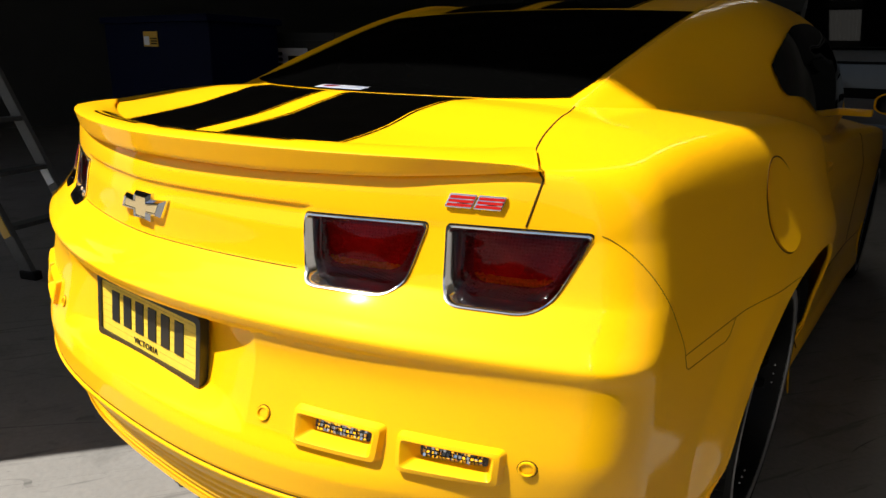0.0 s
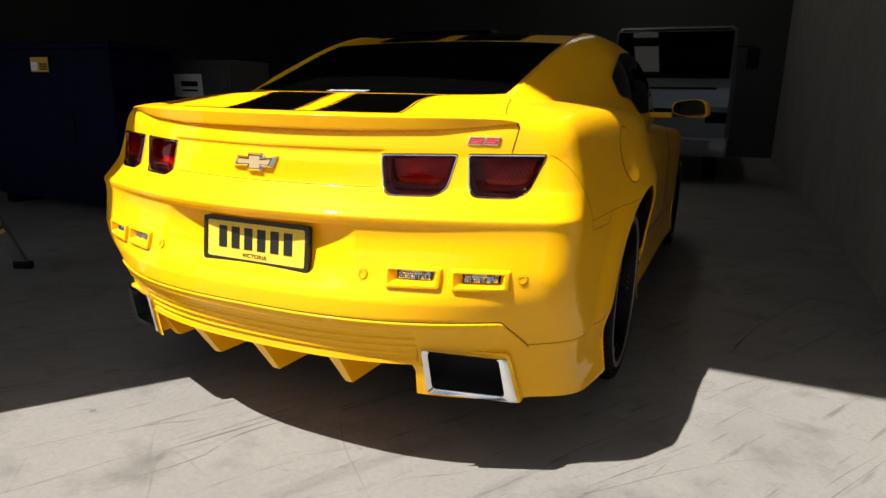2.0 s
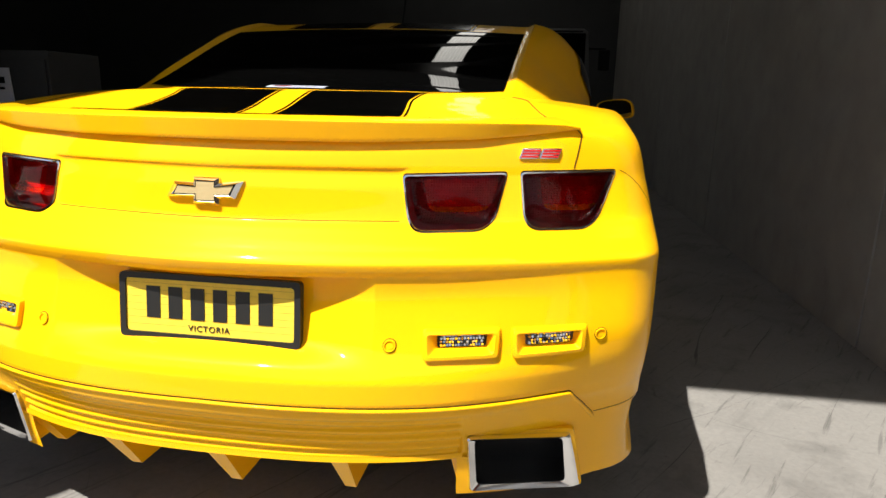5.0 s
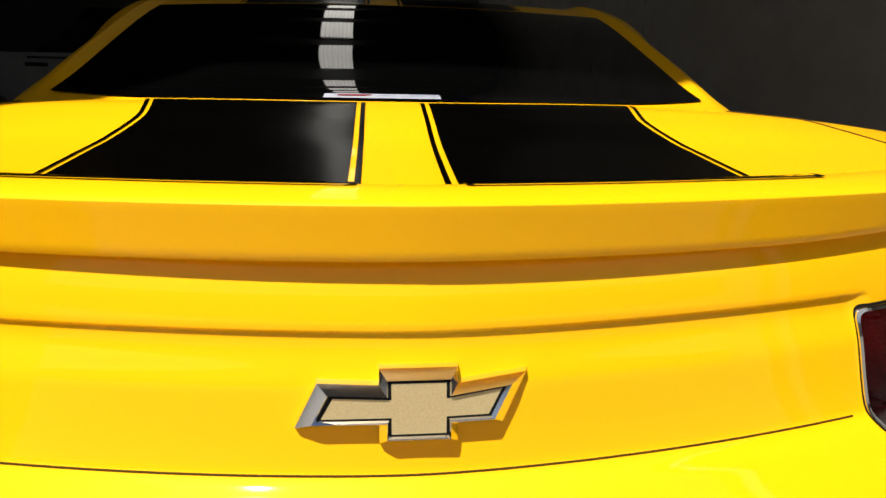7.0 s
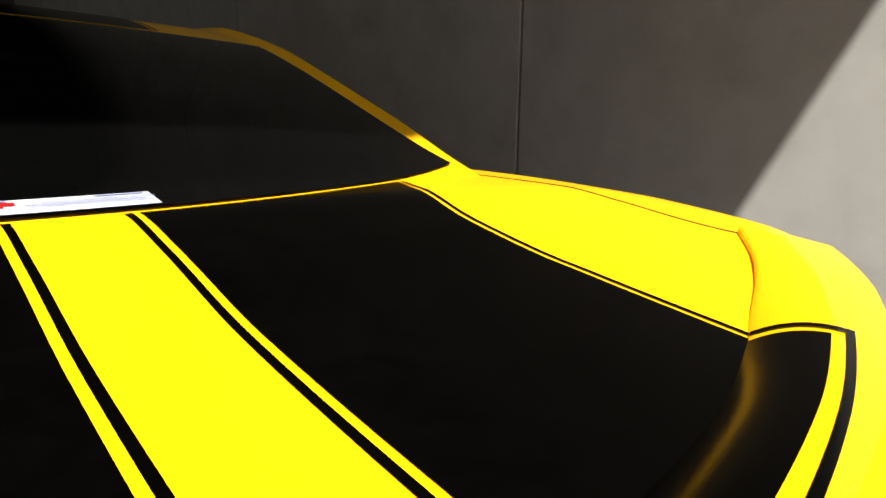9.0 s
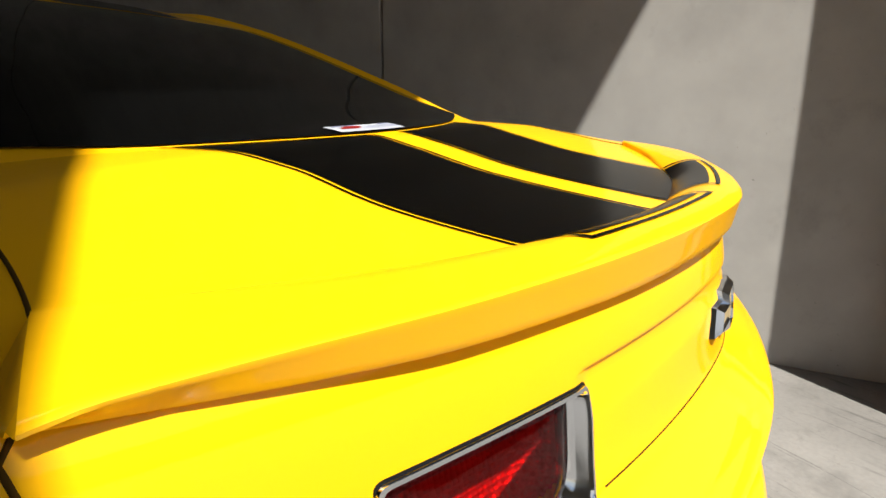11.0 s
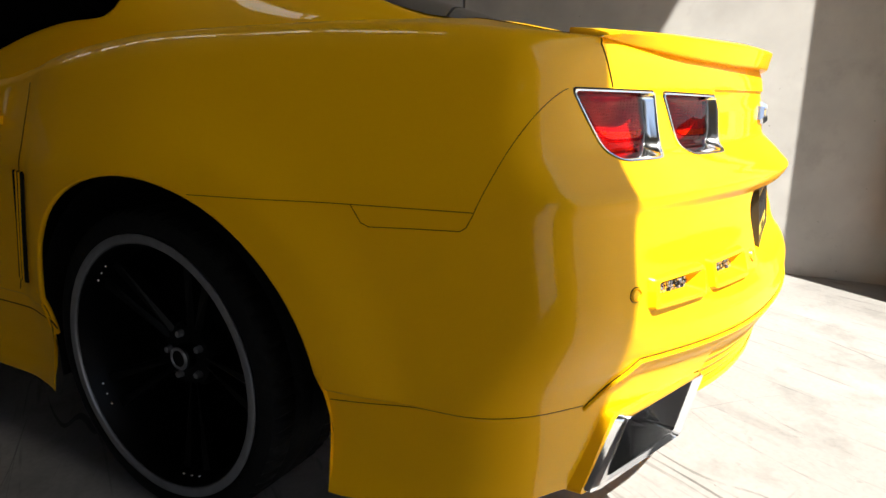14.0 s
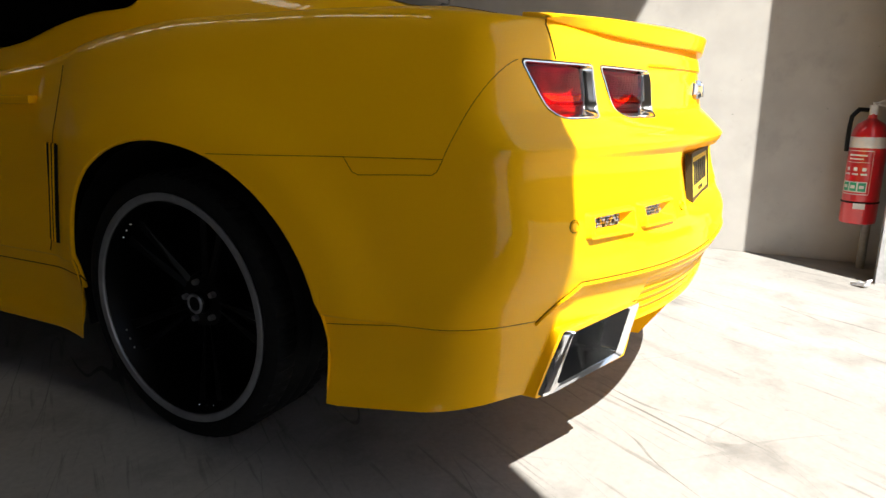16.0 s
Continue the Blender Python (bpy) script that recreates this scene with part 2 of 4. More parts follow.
def flank_x(y, z):
    y, z = np.asarray(y, float), np.asarray(z, float)
    reach = np.sqrt(((y - ARCH_Y) / ARCH_R) ** 2 + ((z - ARCH_Z) / ARCH_H) ** 2) - 1
    flare = .014 * step(.42, .12, reach) * step(.30, .50, z)
    return flank_plan(y) + flank_profile(z) * (0.6 + 0.4 * step(3.9, 3.0, y)) + flare


def inside(x, y, z):
    a, b, k = y - rear_y(x, z), flank_x(y, z) - x, 0.075
    return np.minimum(a, b) - np.maximum(k - np.abs(a - b), 0) ** 2 / (4 * k)


POLE_Y = 0.70


def outline(angle, z):
    """Plan radius about the pole at each angle (0 straight back, 90 degrees sideways) and height."""
    dx, dy = np.sin(angle), -np.cos(angle)
    low, high = np.zeros(np.broadcast(angle, z).shape), np.full(np.broadcast(angle, z).shape, 1.3)
    for _ in range(36):
        mid = (low + high) / 2
        ok = inside(mid * dx, POLE_Y + mid * dy, z) > 0
        low, high = np.where(ok, mid, low), np.where(ok, high, mid)
    return low


def surface_y(x, z):
    """The rear skin's y at a place across the car, corners included."""
    x, z = np.abs(np.asarray(x, float)), np.asarray(z, float)
    low, high = np.zeros(np.broadcast(x, z).shape) - .2, np.full(np.broadcast(x, z).shape, POLE_Y)
    for _ in range(36):
        mid = (low + high) / 2
        ok = inside(x, mid, z) > 0
        high, low = np.where(ok, mid, high), np.where(ok, low, mid)
    return high


def top_z(x, y):
    edge = flank_plan(y) - .10
    q = np.clip(np.abs(x) / edge, 0, 1)
    return shoulder_line(y) + (deck_line(y) - shoulder_line(y)) * (1 - q**3.6)


car = tagged(new("car"), "yellow two-door coupe with black stripes parked on the concrete floor", "car")


LAMPS = {"inner": ((.381, .990), (.584, .995), (.560, .884), (.398, .882)), "outer": ((.612, .996), (.811, .999), (.770, .884), (.626, .884))}


def rounded(corners, radius, n=6):
    """A closed outline through the corners, each rounded off."""
    pts, k = [], len(corners)
    radius = radius if isinstance(radius, (list, tuple)) else [radius] * k
    for i, c in enumerate(corners):
        c, a, b = np.array(c), np.array(corners[i - 1]), np.array(corners[(i + 1) % k])
        p = c + (a - c) / np.linalg.norm(a - c) * radius[i]
        q = c + (b - c) / np.linalg.norm(b - c) * radius[i]
        pts += [(1 - t) ** 2 * p + 2 * t * (1 - t) * c + t * t * q for t in np.linspace(0, 1, n)]
    return np.array(pts)


def dense(pts, gap=.005):
    """The same closed outline with points at most a few millimetres apart, so that it can follow a bowed skin."""
    out = []
    for a, b in zip(pts, np.roll(pts, -1, 0)):
        n = max(1, int(np.linalg.norm(b - a) / gap))
        out += [a + (b - a) * i / n for i in range(n)]
    return np.array(out)


LAMP_OUTLINES = {k: dense(rounded(v, (.010, .010, .038, .034), 9)) for k, v in LAMPS.items()}


REVERSING = ((.441, .590, .697), (.614, .764, .694))


def reversing_outline(x0, x1, z1):
    return dense(rounded([(x0, z1), (x1, z1 - .001), (x1 - .002, z1 - .056), (x0 + .004, z1 - .057)], .009))


EXHAUST = [(.530, .127, .452), (.750, .230, .426), (.783, .300, .271), (.536, .160, .304)]
OPENINGS = list(LAMP_OUTLINES.values()) + [np.array([(p[0], p[2]) for p in EXHAUST])]
for x0, x1, z1 in REVERSING:
    o = reversing_outline(x0, x1, z1)
    c = o.mean(0)
    OPENINGS.append(c + (o - c) * .80)


lid_edge = curve((.28, .737), (.33, .710), (.385, .673), (.46, .643), (.53, .624), (.62, .603), (.70, .577), (.775, .546))


def in_poly(x, z, poly):
    hit = False
    for (x1, z1), (x2, z2) in zip(poly, np.roll(poly, -1, 0)):
        if (z1 > z) != (z2 > z) and x < (x2 - x1) * (z - z1) / (z2 - z1) + x1:
            hit = not hit
    return hit


def in_lamp(x, z):
    return .26 < z < 1.0 and .37 < x < .82 and any(in_poly(x, z, p) for p in OPENINGS)


def body_shell():
    angles = np.concatenate([np.linspace(0, 25, 60), np.linspace(25, 70, 240)[1:], np.linspace(70, 90, 30)[1:]]) * np.pi / 180
    near, far = ARCH_Y - ARCH_R, ARCH_Y + ARCH_R
    arch = ARCH_Y - ARCH_R * np.cos(np.linspace(0, np.pi, 49))
    arch2 = FRONT_Y - ARCH_R * np.cos(np.linspace(0, np.pi, 33))
    ys = np.concatenate([np.linspace(POLE_Y, near - .001, 6)[1:], arch, np.linspace(far + .001, FRONT_Y - ARCH_R - .001, 70), arch2,
                         np.linspace(FRONT_Y + ARCH_R + .001, 4.83, 10)])
    def low_edge(y):
        z = .223 - .018 * step(.735, 1.5, y)
        for cy in (ARCH_Y, FRONT_Y):
            d = np.abs(y - cy)
            z = np.where(d <= ARCH_R, ARCH_Z + ARCH_H * np.sqrt(np.maximum(1 - (d / ARCH_R)**2, 0)), z)
        return z
    q = np.concatenate([np.linspace(.2, .6, 92), np.linspace(.6, .98, 140)[1:]])
    verts, columns = [], []
    stations = [("polar", a) for a in angles] + [("side", y) for y in ys]
    for kind, s in stations:
        if kind == "polar":
            r = float(outline(np.array([s]), np.array([.6]))[0])
            x = r * math.sin(s)
            drop = float(step(.546, .560, x))
            lo = .394 + (.298 - .10 * (min(x, .78) - .53) - .394) * drop - .050 * min(1, max(0, (POLE_Y - r * math.cos(s) - .29) / .42))
        else:
            lo = float(low_edge(np.array([s]))[0])
        r1 = float(outline(np.array([s]), np.array([.98]))[0]) * math.sin(s) if kind == "polar" else 1.0
        crest = 1.006 + .02 * (1 - float(step(.71, .80, r1)))
        at_y = s if kind == "side" else POLE_Y - float(outline(np.array([s]), np.array([.98]))[0]) * math.cos(s)
        crest += (min(1.050, float(shoulder_line(at_y)) - .032) - crest) * float(step(.835, .90, r1))
        pivot = .6 if lo < .5 else .6 + (lo - .5) * .8
        z = np.where(q < .6, lo + (q - .2) / .4 * (pivot - lo), pivot + (q - .6) / .38 * (crest - pivot))
        if kind == "polar":
            rad = outline(np.full_like(z, s), z)
            px, py = rad * math.sin(s), POLE_Y - rad * math.cos(s)
        else:
            px, py = flank_x(np.full_like(z, s), z), np.full_like(z, s)
        x1, y1 = px[-1], py[-1]
        # rounded shoulder and the top going inwards
        goal = np.array([0.0, s if kind == "side" else POLE_Y])
        d = goal - np.array([x1, y1])
        d /= np.linalg.norm(d)
        corner = float(step(.73, .89, x1)) if kind == "polar" else 1.0
        rr = .02 + .030 * corner
        start = np.array([x1, y1]) + d * (.010 + .010 * corner)
        end = start + d * rr
        zs = float(top_z(*end))
        bez = []
        zc = max(float(top_z(*start)), crest + .01)
        for t in np.linspace(0, 1, 13)[1:]:
            p = (1 - t) ** 2 * np.array([x1, y1, crest]) + 2 * t * (1 - t) * np.array([*start, zc]) + t * t * np.array([*end, zs])
            bez.append(p)
        top = []
        for t in np.linspace(0, 1, 31)[1:]:
            p = end + (goal - end) * t
            top.append(np.array([p[0], p[1], float(top_z(*p))]))
        columns.append(np.array([*np.stack([px, py, z], 1), *bez, *top]))
    cols = np.array(columns)
    n, m = cols.shape[:2]
    faces_all = {"body": [], "bumper": [], "trunk_lid": []}
    v = cols.reshape(-1, 3)
    mirrored = v * (-1, 1, 1)
    allv = np.concatenate([v, mirrored])
    for c in range(n - 1):
        for r in range(m - 1):
            f = (c * m + r, (c + 1) * m + r, (c + 1) * m + r + 1, c * m + r + 1)
            centre = v[list(f)].mean(0)
            x, y, z = centre
            if stations[c][0] == "polar" and z < 1.0 and y < .5 and in_lamp(x, z):
                continue
            if x < (.721 + (z - .998) * .2 if z < 1.07 else float(lid_edge(y))) and y < .73 and z > .905 and not (z < 1.0 and x > .372):
                name = "trunk_lid"
            elif y < .46 + max(0, (.81 - z)) * 1.0 and z < .81 + max(0, .46 - y) * 1.3 and y < .75 and z < 1.0:
                name = "bumper"
            else:
                name = "body"
            faces_all[name].append(f)
            g = [i + n * m for i in f]
            faces_all[name].append(tuple(reversed(g)))
    for name, fs in faces_all.items():
        used = sorted({i for f in fs for i in f})
        where = {i: k for k, i in enumerate(used)}
        ob = mesh_object(name, allv[used], [[where[i] for i in f] for f in fs], PAINT, car, sharp=32)
        bm = bmesh.new()
        bm.from_mesh(ob.data)
        bmesh.ops.remove_doubles(bm, verts=bm.verts, dist=1e-5)
        bm.to_mesh(ob.data)
        bm.free()
        ob.data.set_sharp_from_angle(angle=radians(32))


body_shell()

# ---- cabin ----
roof_line = curve((.53, 1.136), (.60, 1.1565), (.67, 1.169), (.80, 1.204), (1.0, 1.268), (1.25, 1.346), (1.45, 1.403), (1.6, 1.439), (1.7, 1.456), (1.9, 1.467), (2.1, 1.467), (2.4, 1.452), (2.7, 1.37), (3.0, 1.21), (3.2, 1.07))
glass_half = curve((.56, .555), (.66, .556), (.78, .562), (1.1, .58), (1.46, .595), (2.0, .60), (2.5, .62), (3.2, .70))
foot_half = curve((.56, .56), (.66, .57), (.80, .64), (1.0, .735), (1.3, .815), (1.7, .845), (2.4, .84), (3.2, .78))


def cabin_section(y, t):
    """Half section of the cabin at y; t from 0 at the middle over the roof edge at 1 to the foot at 2."""
    zc, xw, xf = float(roof_line(y)), float(glass_half(y)), float(foot_half(y))
    zf = float(top_z(xf, y)) - .02
    crown = .03 - .015 * float(step(.8, 1.4, y))
    rail = .013 * float(step(.72, .95, y)) * float(step(.955, 1.0, t)) * float(step(1.45, 1.08, t))
    if t <= 1:
        x = xw * t
        return x, zc - crown * t * t + rail
    u = t - 1
    ze = zc - crown
    h = ze - zf
    g = float(step(1.12, 1.62, y))
    p0, p1, p2, p3 = (xw, ze), (xw + .04 + .14 * g, ze - .012 - .04 * h), (xf - (.06 - .055 * g) * min(1, h / .2), ze - h * (.55 - .10 * g)), (xf, zf)
    w = [(1 - u) ** 3, 3 * u * (1 - u) ** 2, 3 * u * u * (1 - u), u**3]
    return sum(a * p[0] for a, p in zip(w, (p0, p1, p2, p3))), sum(a * p[1] for a, p in zip(w, (p0, p1, p2, p3))) + rail


def cabin_patch(name, mat, ys, t0, t1, lift, count, both=True, label=""):
    sides = (1, -1)
    for side in sides if both else (0,):
        ts = np.linspace(t0, t1, count) if both else np.linspace(-t1, t1, count)
        verts = []
        for y in ys:
            for t in ts:
                x, z = cabin_section(y, abs(t))
                verts.append(((side or (1 if t >= 0 else -1)) * (x + lift * max(0, abs(t) - .9)), y - lift * .3, z + lift * .8))
        f = grid_faces(len(ys), count)
        if side < 0:
            f = [tuple(reversed(q)) for q in f]
        mesh_object(name, verts, f, mat, car, label)


def cabin_height(x, y):
    """Height of the roof and rear glass at a place within the glass's width."""
    t = min(1.0, abs(x) / float(glass_half(y)))
    return cabin_section(y, t)[1]


cabin_patch("roof", PAINT, np.linspace(.548, 3.15, 164), 0, 2, 0.0, 121, both=False)


def rear_window():
    verts, n, m = [], 40, 61
    for x in np.linspace(-.535, .535, m):
        top = 1.438 - .04 * x * x
        for y in np.linspace(.604 + .545 * x * x, top, n):
            wide = 1 + .06 * (y - .7) / .75
            verts.append((x * wide, y, cabin_height(x * wide, y) + .0035))
    glass = mesh_object("rear_window", verts, [tuple(reversed(f)) for f in grid_faces(m, n)], GLASS, car, "black tinted rear window")
    return glass


rear_window()


window_top = curve((1.43, 1.245), (1.50, 1.288), (1.63, 1.338), (1.8, 1.368), (2.2, 1.392), (2.45, 1.375), (2.75, 1.25), (3.0, 1.09))
window_foot = curve((1.43, 1.225), (1.45, 1.187), (1.49, 1.167), (1.6, 1.162), (1.76, 1.14), (2.0, 1.092), (2.3, 1.072), (3.0, 1.062))


def side_windows():
    ts = np.linspace(1.0, 2.0, 120)
    for side in (1, -1):
        verts, n, m = [], 64, 24
        for y in 1.43 + 1.52 * np.linspace(0, 1, n) ** 1.6:
            sec = np.array([cabin_section(y, t) for t in ts])
            for z in np.linspace(min(float(window_top(y)), sec[0, 1] - .035), float(window_foot(y)), m):
                x = float(np.interp(-z, -sec[:, 1], sec[:, 0]))
                verts.append((side * (x + .006), y, z + .002))
        f = grid_faces(n, m)
        mesh_object("side_window", verts, f if side < 0 else [tuple(reversed(q)) for q in f], GLASS, car, "black tinted side window")


side_windows()

# ---- rear fittings that follow the skin ----
from mathutils.bvhtree import BVHTree


def skin_rings(name, rings, mat, parent, side=1, cap=False, sharp=35, label=""):
    """Joins closed outlines, each (points across and up, depth behind the skin or one depth a point)."""
    verts, n = [], len(rings[0][0])
    for pts, depth in rings:
        pts = np.asarray(pts)
        y = surface_y(pts[:, 0], pts[:, 1]) + depth
        verts += [(side * p[0], yy, p[1]) for p, yy in zip(pts, y)]
    faces = grid_faces(len(rings), n, closed=True)
    if cap:
        faces.append(tuple(range((len(rings) - 1) * n, len(rings) * n)))
    if side > 0:
        faces = [tuple(reversed(f)) for f in faces]
    return mesh_object(name, verts, faces, mat, parent, label, sharp=sharp)


def inset(pts, left, right, top, bottom):
    """Shrinks an outline by different margins on its four sides."""
    p = np.array(pts, float)
    x0, x1, z0, z1 = p[:, 0].min(), p[:, 0].max(), p[:, 1].min(), p[:, 1].max()
    p[:, 0] = x0 + left + (p[:, 0] - x0) / (x1 - x0) * (x1 - x0 - left - right)
    p[:, 1] = z0 + bottom + (p[:, 1] - z0) / (z1 - z0) * (z1 - z0 - top - bottom)
    return p


def tail_lamp(which, side):
    lamp = new("tail_light")
    lamp.parent = car
    o = LAMP_OUTLINES[which]
    # dark joint ring; its wider top paints the shadow gap under the overhang
    skin_rings("lamp_gap_shade", [(inset(o, -.0026, -.0024, -.0045, -.0016), .003), (inset(o, -.0024, -.0022, -.004, -.0014), -.0008), (inset(o, -.0015, -.0015, -.0015, -.0008), -.0008)], DARK, lamp, side)
    top, low = o[:, 1].max(), o[:, 1].min()
    x0, x1 = o[:, 0].min(), o[:, 0].max()

    def wall(p):
        """How far the mouth lies behind the skin: least along the top and the outer edge."""
        p = np.asarray(p)
        low_part = step(top, low, p[:, 1])
        inner_part = step(x0 + .45 * (x1 - x0), x0, p[:, 0])
        return .004 + .016 * np.maximum(low_part, .8 * inner_part)
    lip, mouth = inset(o, .002, .001, .002, .002), inset(o, .009, .004, .0042, .009)
    mid = (lip + mouth) / 2
    skin_rings("bezel", [(inset(o, -.002, -.0018, -.0015, -.001), .003), (inset(o, -.0015, -.0013, -.001, -.0005), -.003), (lip, -.0035), (inset(o, .0035, .0018, .0032, .0035), .0), (mid, wall(mid) * .5), (mouth, wall(mouth)), (mouth, .05)],
               CHROME, lamp, side, label="polished chrome lamp bezel", sharp=50)
    # the cover: a smoked edge rising to a flat face, red above a narrow amber band
    face = inset(mouth, .030, .010, .006, .026)
    edge, count = [], 6
    for t in np.linspace(0, 1, count):
        p = mouth + (face - mouth) * t
        edge.append((p, wall(mouth) + (.002 - wall(mouth)) * math.sin(t * math.pi / 2)))
    skin_rings("lens_edge", edge, SMOKED, lamp, side, label="dark smoked edge of the lens", sharp=60)
    c, rings = face.mean(0), []
    for f in np.linspace(0, .94, 12):
        rings.append((c + (face - c) * (1 - f), .002 - .003 * (1 - (1 - f) ** 2)))
    n = len(face)
    verts = []
    for p, d in rings:
        verts += [(side * q[0], yy, q[1]) for q, yy in zip(p, surface_y(p[:, 0], p[:, 1]) + d)]
    faces = grid_faces(len(rings), n, closed=True) + [tuple(range((len(rings) - 1) * n, len(rings) * n))]
    lo_z, hi_z = face[:, 1].min(), face[:, 1].max()
    bands = {"lens": (LENS, "dark red lens"), "amber_strip": (AMBER, "amber strip along the foot of the lens")}
    for name, (mat, label) in bands.items():
        mine = [q for q in faces if (np.mean([verts[i][2] for i in q]) < lo_z + .17 * (hi_z - lo_z)) == (name == "amber_strip")]
        used = sorted({i for q in mine for i in q})
        where = {i: k for k, i in enumerate(used)}
        fs = [[where[i] for i in q] for q in mine]
        mesh_object(name, [verts[i] for i in used], fs if side < 0 else [q[::-1] for q in fs], mat, lamp, label, sharp=60)
    bowl = [(mouth, .0235), (inset(mouth, .004, .004, .003, .004), .034), (inset(mouth, .012, .010, .008, .012), .046), (inset(mouth, .026, .022, .018, .024), .050)]
    skin_rings("reflector", bowl, REFLECTOR, lamp, side, cap=True, label="dimpled silvered reflector", sharp=60)


for side in (1, -1):
    for which in LAMPS:
        tail_lamp(which, side)


SKIN_OBS = [o for o in bpy.data.objects if o.parent == car and o.name in ("body", "bumper", "trunk_lid")]
SKIN_V, SKIN_F = [], []
for o in SKIN_OBS:
    k = len(SKIN_V)
    SKIN_V += [v.co.copy() for v in o.data.vertices]
    SKIN_F += [[k + i for i in p.vertices] for p in o.data.polygons]
SKIN = BVHTree.FromPolygons(SKIN_V, SKIN_F)


def hugged(pts, rise=0.0):
    """Resamples a line finely and lays it onto the body's skin."""
    out = []
    for a, b in zip(pts, pts[1:]):
        a, b = Vector(a), Vector(b)
        n = max(1, int((b - a).length / .008))
        out += [a.lerp(b, i / n) for i in range(n)]
    out.append(Vector(pts[-1]))
    laid = []
    for p in out:
        near, normal, _, gap = SKIN.find_nearest(p)
        if near is not None and gap < .05:
            away = normal if normal.dot(near - Vector((0, 1.0, .7))) > 0 else -normal
            p = near + away * rise
        laid.append(p)
    return laid


def skin_tube(name, pts, radius, mat, parent, side=1, label="", sink=0.0, hug=False):
    """A thin round cord through places in space, or along the skin."""
    pts = hugged(pts, -.0001) if hug else pts
    cu = bpy.data.curves.new(name, "CURVE")
    cu.dimensions, cu.bevel_depth, cu.bevel_resolution = "3D", radius, 1
    sp = cu.splines.new("POLY")
    sp.points.add(len(pts) - 1)
    for q, p in zip(sp.points, pts):
        q.co = (side * p[0], p[1] + sink, p[2], 1)
    ob = new(name + "_line", cu)
    me = bpy.data.meshes.new_from_object(ob)
    bpy.data.objects.remove(ob)
    me.materials.clear()
    me.materials.append(mat)
    me.name = name
    made = new(name, me)
    if parent:
        made.parent = parent
    if label:
        tagged(made, label)
    return made


GAP = material("panel_gap_black", (0.06, 0.03, 0.003), 0.8, spec=0.1)


def on_rear(x, z):
    return (x, float(surface_y(x, z)), z)


def on_flank(y, z):
    """The skin's outermost place at this y and height, round the corner too."""
    low, high = 0.0, 1.1
    for _ in range(40):
        mid = (low + high) / 2
        low, high = (mid, high) if inside(mid, y, z) > 0 else (low, mid)
    return (low, y, z)


for side in (1, -1):
    # boot lid gap, from the lamp up over the edge and along the deck to the glass
    pts = [on_rear(.721 + .015 * t, 1.004 + t * .072) for t in np.linspace(0, 1, 12)]
    pts += [(float(lid_edge(y)), y, float(top_z(lid_edge(y), y)) + .0003) for y in np.linspace(pts[-1][1] + .012, .765, 36)]
    skin_tube("panel_gap", pts, .0017, GAP, car, side, hug=True)
    # lower edge of the boot lid, between the lamps
    if side > 0:
        skin_tube("panel_gap", [on_rear(x, .900) for x in np.linspace(-.378, .378, 40)], .0010, GAP, car, hug=True)
    # bumper to quarter panel: from the lamp down to the marker, then level to the arch
    y0 = float(surface_y(.813, .999)) + .004
    pts = [on_flank(y0 + (.442 - y0) * t, 1.0 - .193 * t ** 1.3) for t in np.linspace(0, 1, 20)]
    pts += [on_flank(y, z) for y, z in zip(np.linspace(.45, 1.03, 40), np.linspace(.807, .801, 40))]
    skin_tube("panel_gap", pts, .0008, GAP, car, side, hug=True)
    # side marker outline
    pts = [on_flank(y, z) for y, z in ((.442, .806), (.455, .782), (.466, .775), (.55, .772), (.636, .768), (.652, .774), (.672, .804))]
    skin_tube("marker_seam", pts, .0008, GAP, car, side, hug=True)
    # skirt seam
    pts = [on_rear(x, .548 - .012 * x) for x in np.linspace(0, .735, 30)]
    pts += [on_rear(x, z) for x, z in zip(np.linspace(.74, .80, 10), np.linspace(.538, .452, 10))]
    skin_tube("valance_seam", pts, .0016, GAP, car, side, hug=True)
    skin_tube("valance_lip", [(p[0], p[1] - .001, p[2] - .006) for p in pts], .0045, PAINT, car, side)
    pts = [on_flank(y, .456 - .036 * t ** 1.4) for y, t in zip(np.linspace(float(surface_y(.80, .452)), .735, 24), np.linspace(0, 1, 24))]
    skin_tube("skirt_seam", pts, .0010, GAP, car, side, hug=True)
    # door edges and sill
    skin_tube("door_gap", [on_flank(y, z) for y, z in zip(1.70 + .17 * np.linspace(0, 1, 16) ** 1.6, np.linspace(1.02, .46, 16))], .0018, GAP, car, side, hug=True)
    skin_tube("door_gap", [on_flank(3.05, z) for z in np.linspace(.42, .97, 14)], .0018, GAP, car, side, hug=True)
    skin_tube("sill_seam", [on_flank(y, .40) for y in np.linspace(1.63, 3.6, 30)], .0018, GAP, car, side, hug=True)

# fuel door on the right quarter
fy, fz = .965, .965
ring = [(float(flank_x(fy + .090 * math.cos(a), fz + .098 * math.sin(a))) + .001, fy + .090 * math.cos(a), fz + .098 * math.sin(a)) for a in np.linspace(0, 2 * np.pi, 49)]
skin_tube("fuel_door_seam", ring, .0016, GAP, car, hug=True)
disc = [(float(flank_x(fy, fz)) + .002, fy, fz)] + [(p[0] + .002, fy + (p[1] - fy) * .97, fz + (p[2] - fz) * .97) for p in ring[:-1]]
mesh_object("fuel_door", disc, [(0, i + 1, (i + 1) % 48 + 1) for i in range(48)], PAINT, car)

